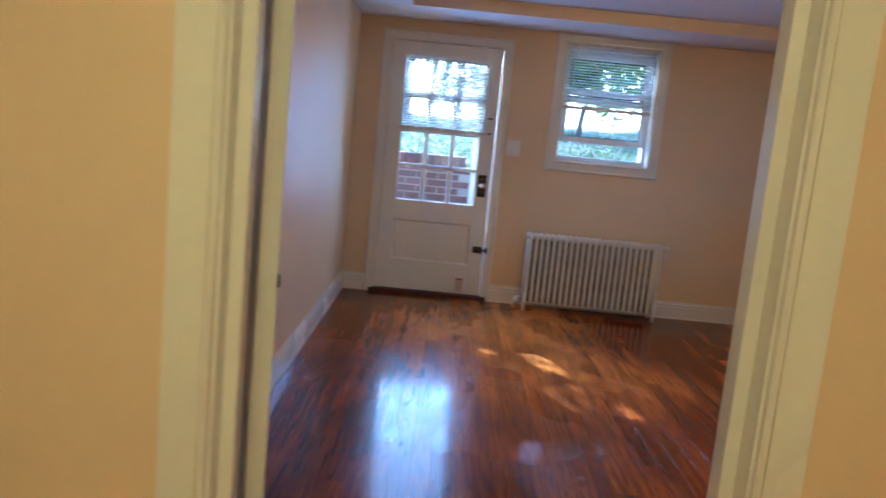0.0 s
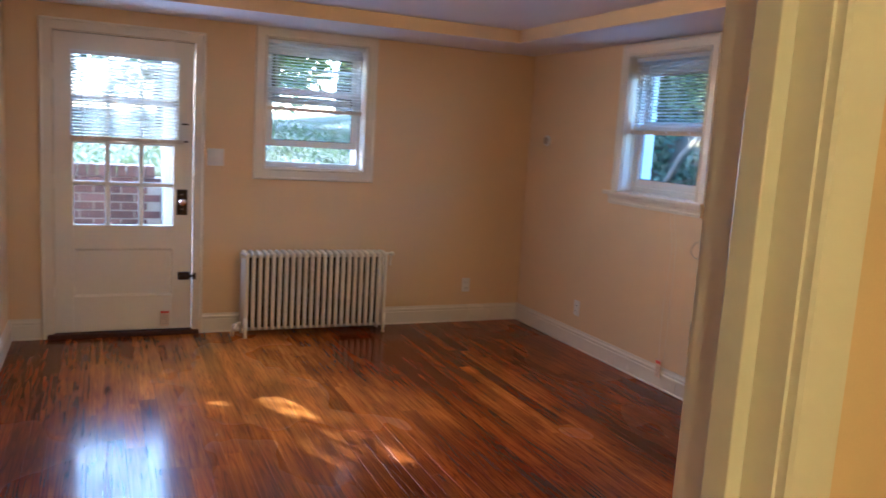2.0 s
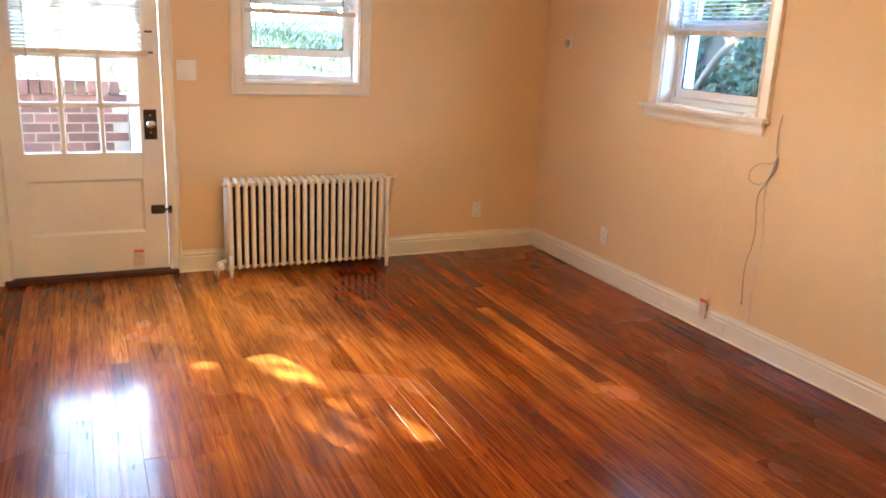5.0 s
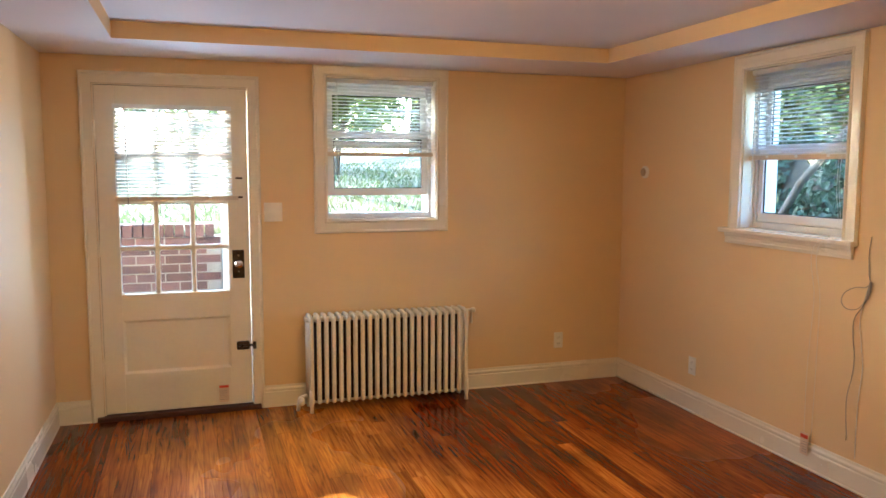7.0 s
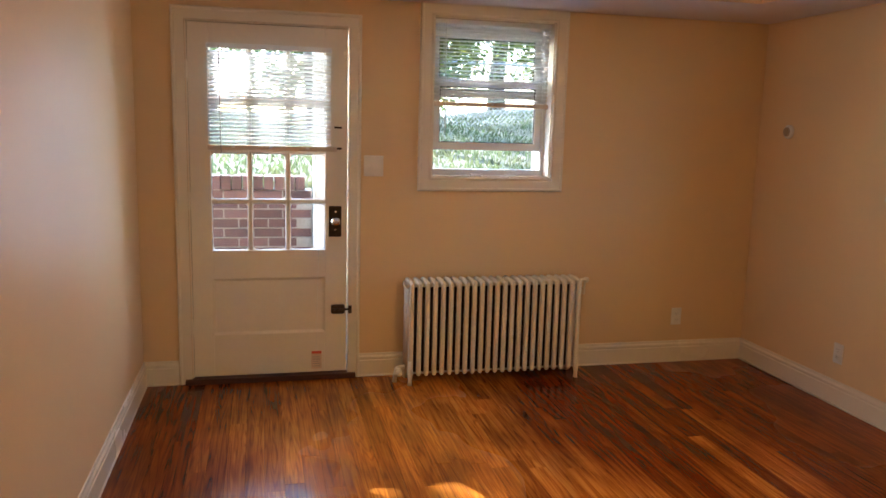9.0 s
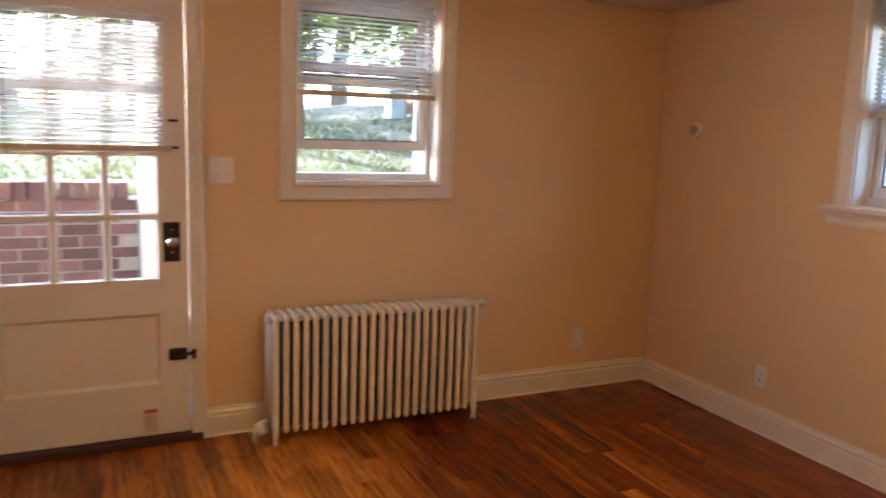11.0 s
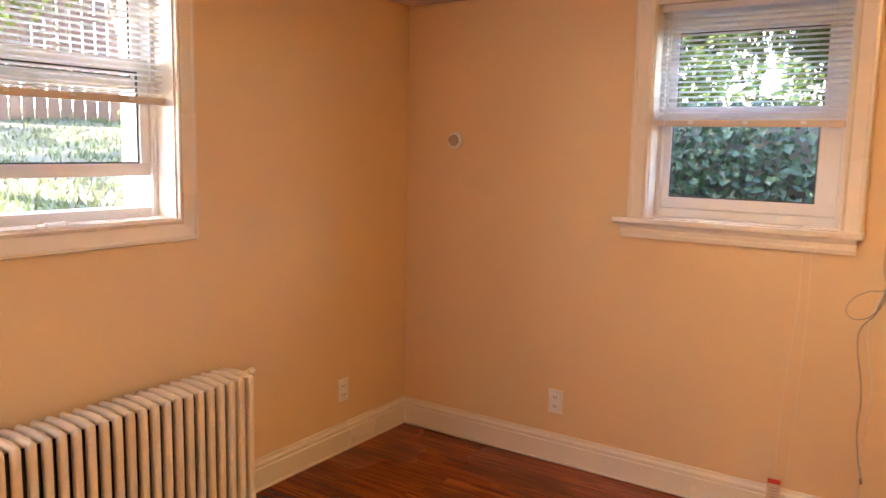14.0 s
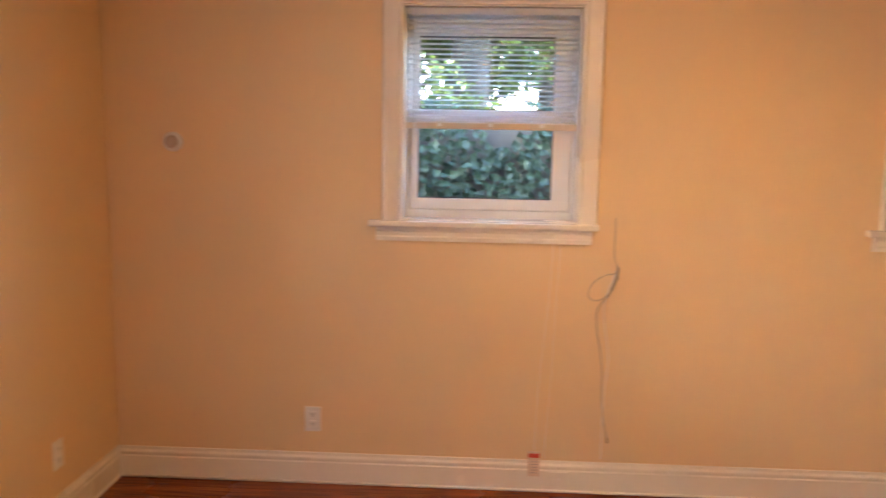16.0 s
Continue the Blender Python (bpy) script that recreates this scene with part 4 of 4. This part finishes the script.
tagged(mesh_ob("pavement", boxm(-3.0, 7.42, -0.30, 1.9, 8.2, -0.06), CONCRETE), "sunken concrete area outside the door", "pavement", kind="structure")


def scatter(name, places, size, material, flat, label, category, seed, lean=0.0):
    """Many small folded leaves in one mesh. flat 0..1: how far the leaves lie facing up; lean turns them towards -x."""
    rng = np.random.default_rng(seed)
    p = np.asarray(places, float)
    n = len(p)
    nor = rng.normal(size=(n, 3))
    nor[:, 2] = nor[:, 2] * (1 - flat) + flat * 2.0
    nor[:, 0] -= lean
    nor /= np.linalg.norm(nor, axis=1, keepdims=True)
    a = np.cross(nor, rng.normal(size=(n, 3)))
    a /= np.linalg.norm(a, axis=1, keepdims=True)
    b = np.cross(nor, a)
    s = size * rng.uniform(0.6, 1.4, size=(n, 1))
    tip, base = p + a * s, p - a * s * 0.8
    mid = p - nor * s * 0.18
    l, r = p + b * s * 0.72 - a * s * 0.15, p - b * s * 0.72 - a * s * 0.15
    verts = np.stack([base, l, tip, r, mid], 1).reshape(-1, 3)
    k = np.arange(n)[:, None] * 5
    faces = np.concatenate([k + [0, 4, 1], k + [1, 4, 2], k + [2, 4, 3], k + [3, 4, 0]], 0)
    me = bpy.data.meshes.new(name)
    me.from_pydata(verts.tolist(), [], faces.tolist())
    me.materials.append(material)
    return me


def grass():
    rng = np.random.default_rng(5)
    n = 26000
    x, y = rng.uniform(-2.5, 7.5, n), 8.45 + rng.uniform(0, 1, n) ** 1.5 * 8.5
    z = np.array([lawn_z(a, b) for a, b in zip(x, y)])
    h = rng.uniform(0.03, 0.08, n)
    dx, dy = rng.normal(0, 0.025, n), rng.normal(0, 0.025, n)
    wx = rng.normal(0, 0.006, n) + 0.006
    verts = np.stack([np.stack([x - wx, y, z - 0.005], 1), np.stack([x + wx, y + wx * 0.3, z - 0.005], 1), np.stack([x + dx, y + dy, z + h], 1)], 1).reshape(-1, 3)
    me = bpy.data.meshes.new("grass")
    me.from_pydata(verts.tolist(), [], (np.arange(n)[:, None] * 3 + [0, 1, 2]).tolist())
    me.materials.append(BLADE)
    tagged(new("grass", me), "short patchy sunlit grass on the lawn", "grass", kind="stuff")


grass()


def tree(place, height, trunk, clumps, leaves, size, label, seed, material):
    """A tapered trunk with limbs that end in clumps (offset from the place, radius) of many small leaves."""
    rng = np.random.default_rng(seed)
    base = Vector(place)
    thing = holder("tree", place, label, "tree")
    bm = bmesh.new()
    path = [base + Vector((0.10 * math.sin(1.3 * k + seed), 0.10 * math.cos(1.7 * k + seed), height * k / 7 - (0.3 if k == 0 else 0))) for k in range(8)]
    tube(bm, path, [trunk * (1.25 if k == 0 else 1 - 0.09 * k) for k in range(8)], 10)
    for off, r in clumps:
        end = base + Vector(off)
        k = min(6, max(2, int((end.z - base.z) / height * 6) - 1))
        start = path[k]
        mid = start.lerp(end, 0.5) + Vector((0, 0, 0.25))
        tube(bm, [start, mid, end], [trunk * 0.45, trunk * 0.28, trunk * 0.08], 6)
    part("trunk", bm, BARK, thing, "grey-brown bark trunk and limbs", True)
    pts = []
    per = leaves // len(clumps)
    for off, r in clumps:
        c = np.array(base + Vector(off))
        d = rng.normal(size=(per, 3))
        d /= np.linalg.norm(d, axis=1, keepdims=True)
        rad = r * rng.uniform(0.25, 1.0, (per, 1)) ** 0.6 * (1 + 0.25 * np.sin(5 * d[:, :1] + 3 * d[:, 1:2]))
        pts.append(c + d * rad * np.array([1.0, 1.0, 0.75]))
    ob = new("crown", scatter("crown", np.concatenate(pts), size, material, 0.3, "", "", seed))
    ob.parent = thing
    ob.matrix_parent_inverse = thing.matrix_world.inverted()
    return thing


# unseen crown placed to dapple the door's sun and shade the north window
tree((1.6, 13.6, lawn_z(1.6, 13.6)), 6.5, 0.15, [((-1.8, -1.3, 2.7), 0.95), ((-1.5, -1.2, 3.0), 0.9), ((-1.9, -1.5, 2.4), 0.9), ((-3.2, -1.3, 2.4), 0.85), ((-2.4, -0.9, 3.6), 0.9), ((-0.6, 0.2, 4.4), 1.1)], 6900, 0.062, "unseen tall tree placed to dapple and block the sun", 3, LEAF)
tree((3.2, 14.3, lawn_z(3.2, 14.3)), 3.2, 0.06, [((-0.2, -0.1, 1.15), 0.55), ((0.5, 0.1, 1.5), 0.6), ((0.0, 0.1, 2.2), 0.6)], 3600, 0.045, "small yellow-green tree by the fence", 5, LEAF)
# added where its crown blocks the sun from the ivy
tree((6.0, 12.5, lawn_z(6.0, 12.5)), 5.5, 0.10, [((-3.6, -0.5, 2.9), 1.0), ((-2.8, -0.5, 2.3), 1.0), ((-2.0, -0.5, 1.7), 1.0), ((-3.0, -0.5, 3.6), 1.0), ((-2.1, -0.5, 2.9), 1.0), ((-1.3, -0.5, 2.1), 0.9), ((-0.7, -0.7, 2.8), 1.0)], 14000, 0.062, "leafy tree added to keep the sun off the ivy bank", 14, LEAF)
tree((6.5, 21.0, 1.5), 8.0, 0.22, [((-1.5, 0, 1.6), 1.5), ((0, -0.6, 3.0), 1.6), ((1.4, -0.4, 1.9), 1.5), ((0.4, 0, 4.8), 1.8), ((-2.8, 0.4, 2.4), 1.4), ((2.8, 0, 3.0), 1.5)], 9000, 0.085, "leafy tree behind the fence", 4, LEAF)
tree((-0.5, 23.0, 1.5), 8.0, 0.22, [((-1.5, 0, 1.4), 1.7), ((0.2, -0.5, 2.6), 1.7), ((1.9, 0, 1.6), 1.7), ((0.4, 0, 4.8), 1.9), ((-3.0, 0, 3.0), 1.7), ((3.4, 0, 2.4), 1.6)], 10000, 0.085, "leafy tree behind the fence", 6, LEAF)
tree((9.0, 5.65, 1.2), 8.0, 0.24, [((-0.6, 1.3, 2.0), 1.2), ((0.4, -1.6, 2.6), 1.1), ((0.2, 0.3, 3.4), 1.5), ((-0.4, 2.8, 1.6), 1.3), ((0.9, -0.2, 1.4), 0.8)], 14500, 0.064, "leafy tree with a dark trunk above the ivy bank", 7, LEAF)
tree((11.0, 4.7, 1.2), 8.0, 0.12, [((0.2, 1.3, 2.2), 1.1), ((0.0, -1.6, 2.8), 1.4), ((0.8, 0.3, 4.0), 1.6)], 10500, 0.078, "leafy tree above the ivy bank", 8, LEAF)
tree((8.6, 10.5, 1.3), 7.5, 0.18, [((-0.6, -1.3, 1.8), 1.4), ((0.0, 0.6, 2.6), 1.5), ((-0.8, 1.0, 1.2), 1.1), ((0.5, -2.6, 2.4), 1.4), ((1.3, -1.6, 1.6), 1.3)], 13000, 0.074, "leafy tree beside the board fence", 9, LEAF)

tree((7.7, 8.7, 1.3), 6.0, 0.14, [((-0.3, -0.6, 0.9), 0.9), ((0.2, 0.5, 1.2), 1.0), ((-0.2, -1.3, 1.6), 0.9), ((0.4, 0.0, 2.2), 1.1), ((-0.4, 1.4, 1.0), 0.9), ((0.9, -0.3, 1.5), 1.0)], 11500, 0.050, "young leafy tree growing out of the ivy bank", 10, LEAF)


def ivy_bank():
    bm = bmesh.new()
    rows = []
    for y in [-3 + 0.5 * k for k in range(32)]:
        w = 0.18 * noise.noise(Vector((y * 0.7, 0, 3)))
        rows.append([bm.verts.new(p) for p in ((5.2, y, -0.36), (5.45 + w, y, 0.3), (5.75 + w, y, 1.1), (6.05 + w, y, 1.62 + w * 0.6), (6.8, y, 1.75 + w * 0.5), (14.0, y, 1.5), (14.0, y, -0.5))])
    for a, b in zip(rows, rows[1:]):
        for k in range(6):
            bm.faces.new((a[k], a[k + 1], b[k + 1], b[k]))
    tagged(mesh_ob("bank", bm, SOIL, True), "steep dark earth bank beside the house", "bank", kind="structure")
    rng = np.random.default_rng(11)
    n = 22000
    y, f = rng.uniform(1.5, 11.5, n), rng.uniform(0, 1, n)
    z = 0.1 + f * 1.75
    x = np.interp(z, [0.1, 0.3, 1.1, 1.62, 1.85], [5.35, 5.45, 5.75, 6.05, 6.4])
    w = np.array([0.18 * noise.noise(Vector((b * 0.7, 0, 3))) for b in y])
    clump = np.array([noise.noise(Vector((b * 1.8, c * 1.8, 7))) for b, c in zip(y, z)])
    keep = clump > -0.28
    pts = np.stack([x + w - 0.05 - 0.16 * rng.uniform(0, 1, n) - 0.10 * clump, y, z + 0.1 * w], 1)[keep]
    tagged(new("ivy", scatter("ivy", pts, 0.036, IVY, 0.25, "", "", 12, lean=1.2)), "dense dark green ivy covering the bank", "ivy", kind="stuff")


ivy_bank()


def thicket():
    """Loose undergrowth behind the bank, thinner towards the south, where the sky shows."""
    rng = np.random.default_rng(17)
    n = 34000
    x, y, z = rng.uniform(6.7, 8.6, n), rng.uniform(4.2, 12.0, n), 1.6 + 2.6 * rng.uniform(0, 1, n) ** 1.3
    d = np.array([noise.noise(Vector((a * 0.9, b * 0.9, c * 0.9))) + 0.4 * noise.noise(Vector((a * 2.6, b * 2.6, c * 2.6))) for a, b, c in zip(x, y, z)])
    keep = d > np.interp(y, [4.2, 5.2, 5.9, 7.0], [0.45, 0.40, 0.05, -0.22])
    pts = np.stack([x, y, z], 1)[keep]
    tagged(new("thicket", scatter("thicket", pts, 0.046, LEAF, 0.25, "", "", 18, lean=0.5)), "tangled green undergrowth above the ivy bank", "undergrowth", kind="stuff")


thicket()


def shrubs():
    rng = np.random.default_rng(21)
    for (x, y, r), seed in (((6.1, 12.0, 0.40), 33), ((6.9, 10.6, 0.5), 35)):
        c = np.array([x, y, lawn_z(x, y) + r * 0.55])
        d = rng.normal(size=(700, 3))
        d /= np.linalg.norm(d, axis=1, keepdims=True)
        pts = c + d * r * rng.uniform(0.3, 1.0, (700, 1)) ** 0.5 * np.array([1.1, 1.1, 0.75])
        pts[:, 2] = np.maximum(pts[:, 2], lawn_z(x, y) + 0.02)
        tagged(new("shrub", scatter("shrub", pts, 0.04, LEAF, 0.3, "", "", seed)), "low leafy shrub at the edge of the lawn", "shrub", "shrubs along the fence")


shrubs()


def chain_link():
    thing = holder("chain_link_fence", (1.0, 15.2, lawn_z(1, 15.2)), "grey chain-link fence at the top of the lawn", "fence")
    y, z0, h, x0, x1 = 15.2, lawn_z(1.0, 15.2) - 0.05, 1.05, -3.0, 5.4
    bm = bmesh.new()
    step = 0.085
    k = x0 - h
    while k < x1:
        for s in (1, -1):
            a, b = k, k + h
            pa, pb = max(a, x0), min(b, x1)
            if pb > pa:
                za, zb = (pa - a) / h, (pb - a) / h
                if s < 0:
                    za, zb = 1 - za, 1 - zb
                tube(bm, [(pa, y + 0.004 * s, z0 + h * za), (pb, y + 0.004 * s, z0 + h * zb)], 0.0045, 4, False)
        k += step
    part("mesh_wire", bm, WIRE, thing, "woven grey wire mesh")
    for k in range(4):
        x = x0 + (x1 - x0) * k / 3
        part("post", tubem([(x, y, z0 - 0.1), (x, y, z0 + h + 0.06)], 0.025, 8), WIRE, thing)
    part("top_rail", tubem([(x0, y, z0 + h), (x1, y, z0 + h)], 0.018, 8), WIRE, thing)


chain_link()


def board_fence():
    a, b = Vector((5.6, 15.2, 0)), Vector((11.5, 11.6, 0))
    thing = holder("board_fence", (5.6, 15.2, lawn_z(5.6, 15.2)), "weathered reddish wooden board fence", "fence")
    run = (b - a)
    turn = math.degrees(math.atan2(run.y, run.x))
    n = int(run.length / 0.15)
    shared = None
    for k in range(n):
        p = a + run * ((k + 0.5) / n)
        if shared is None:
            bm = boxm(-0.069, -0.010, -0.15, 0.069, 0.010, 1.75)
            ob = part("board", bm, FENCE, thing)
            shared = ob.data
        else:
            ob = new("board", shared)
            ob.parent = thing
            ob.matrix_parent_inverse = thing.matrix_world.inverted()
        ob.location, ob.rotation_euler = (p.x, p.y, lawn_z(p.x, p.y) + 0.02 * math.sin(k * 2.1)), (0, 0, radians(turn))
    for z in (0.35, 1.35):
        bm = boxm(0, 0.011, z, run.length, 0.05, z + 0.09)
        ob = part("fence_rail", bm, FENCE, thing)
        ob.location, ob.rotation_euler = (a.x, a.y, lawn_z(a.x, a.y)), (0, 0, radians(turn))


board_fence()

limb = mesh_ob("bare_limb", tubem([(5.95, 7.80, 0.75), (5.68, 7.35, 1.18), (5.58, 7.05, 1.45), (5.57, 6.80, 1.68), (5.60, 6.50, 1.96), (5.72, 6.25, 2.40), (5.76, 6.10, 2.90)], [0.040, 0.036, 0.032, 0.030, 0.028, 0.022, 0.012], 10), PALEBARK, True)
tagged(limb, "bare grey limb leaning out of the ivy bank", "limb")

tagged(mesh_ob("utility_box", boxm(5.2, 14.60, 1.60, 5.45, 14.9, 2.12, bevel=0.03), VENT), "dark grey utility box by the fence", "utility box")

post = holder("porch_post", (1.25, 8.1, 0), "square white painted post beside the brick wall", "post")
part("shaft", boxm(1.158, 8.02, -0.06, 1.31, 8.17, 2.9, bevel=0.006), WHITEWOOD, post)
part("foot_block", boxm(1.148, 8.01, -0.06, 1.32, 8.18, 0.12, bevel=0.006), WHITEWOOD, post)


# ---------------------------------------------------------------- floor boards and bricks
tagged(mesh_ob("subfloor", boxm(-1.2, -0.9, -0.3, 4.0, 7.42, -0.020), THRESH), "dark boards under the floor", "floor", kind="structure")
floor = holder("floor", (2.0, 4.4, 0), "glossy red-brown varnished strip wood floor", "floor", kind="structure")
rng = random.Random(4)
W = 0.0838
plank_meshes = {}


def plank(length):
    if length not in plank_meshes:
        bm = bmesh.new()
        g = 0.00025
        x, y, c = W / 2 - g, length / 2 - g, 0.0004
        low = [bm.verts.new((a * x, b * y, -0.019)) for a, b in ((-1, -1), (1, -1), (1, 1), (-1, 1))]
        side = [bm.verts.new((a * x, b * y, -c)) for a, b in ((-1, -1), (1, -1), (1, 1), (-1, 1))]
        top = [bm.verts.new((a * (x - c), b * (y - c), 0)) for a, b in ((-1, -1), (1, -1), (1, 1), (-1, 1))]
        for r, s in ((low, side), (side, top)):
            for k in range(4):
                bm.faces.new((r[k], r[(k + 1) % 4], s[(k + 1) % 4], s[k]))
        bm.faces.new(top)
        me = bpy.data.meshes.new("floor_board")
        bm.to_mesh(me)
        bm.free()
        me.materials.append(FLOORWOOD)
        plank_meshes[length] = me
    return plank_meshes[length]


x = XW + W / 2
while x < XE + W / 2:
    y = YH
    first = True
    while y < YN - 0.01:
        length = rng.choice((0.6, 0.9, 1.2, 1.5, 1.8, 2.1)) * (rng.choice((0.4, 0.7, 1.0)) if first else 1)
        length = round(length / 0.03) * 0.03
        first = False
        if y + length > YN - 0.35:
            length = round(YN - y, 3)
        ob = new("floor_board", plank(length))
        ob.parent = floor
        ob.matrix_parent_inverse = floor.matrix_world.inverted()
        ob.location = (x, y + length / 2, 0)
        ob.rotation_euler = (rng.uniform(-0.0004, 0.0004), rng.uniform(-0.004, 0.004), 0)
        y += length
    x += W
bm = bmesh.new()
x = -1.2 + W / 2
while x < 2.4:
    box(bm, x - W / 2 + 0.0007, -0.9, -0.019, x + W / 2 - 0.0007, YH - 0.001, 0.0)
    x += W
tagged(part("hall_floor_boards", bm, FLOORWOOD, floor), kind="stuff")

wall = holder("brick_wall", (0.1, 8.3, -0.06), "low red brick retaining wall with a row of bricks on edge along its top", "brick wall")
part("core", boxm(-2.0, 8.212, -0.30, 1.157, 8.42, 1.04), MORTAR, wall)
part("core_right", boxm(1.311, 8.212, -0.30, 6.0, 8.42, 1.04), MORTAR, wall)
bm = boxm(-0.097, -0.045, -0.0285, 0.097, 0.045, 0.0285, bevel=0)
brick_mesh = part("brick", bm, BRICK, wall)
brick_mesh.location = (-0.2, 8.249, 0.3)
half = bpy.data.meshes.new("brick_end")
bm = boxm(-0.0315, -0.11, -0.048, 0.0315, 0.11, 0.048)
bm.to_mesh(half)
bm.free()
half.materials.append(BRICK)


def lay(me, x, y, z, turn=0.0):
    ob = new("brick", me)
    ob.parent = wall
    ob.matrix_parent_inverse = wall.matrix_world.inverted()
    ob.location, ob.rotation_euler = (x, y, z), (0, 0, turn)


course = 0
z = 1.041 - 0.0335
while z > 0.30:
    x = -1.0 + (0.1025 if course % 2 else 0)
    while x < 1.06:
        lay(brick_mesh.data, x, 8.249 + rng.uniform(-0.002, 0.002), z)
        x += 0.205
    z -= 0.0685
    course += 1
x = -1.06
while x < 1.12:
    lay(half, x, 8.305 + rng.uniform(-0.003, 0.003), 1.09)
    x += 0.0735
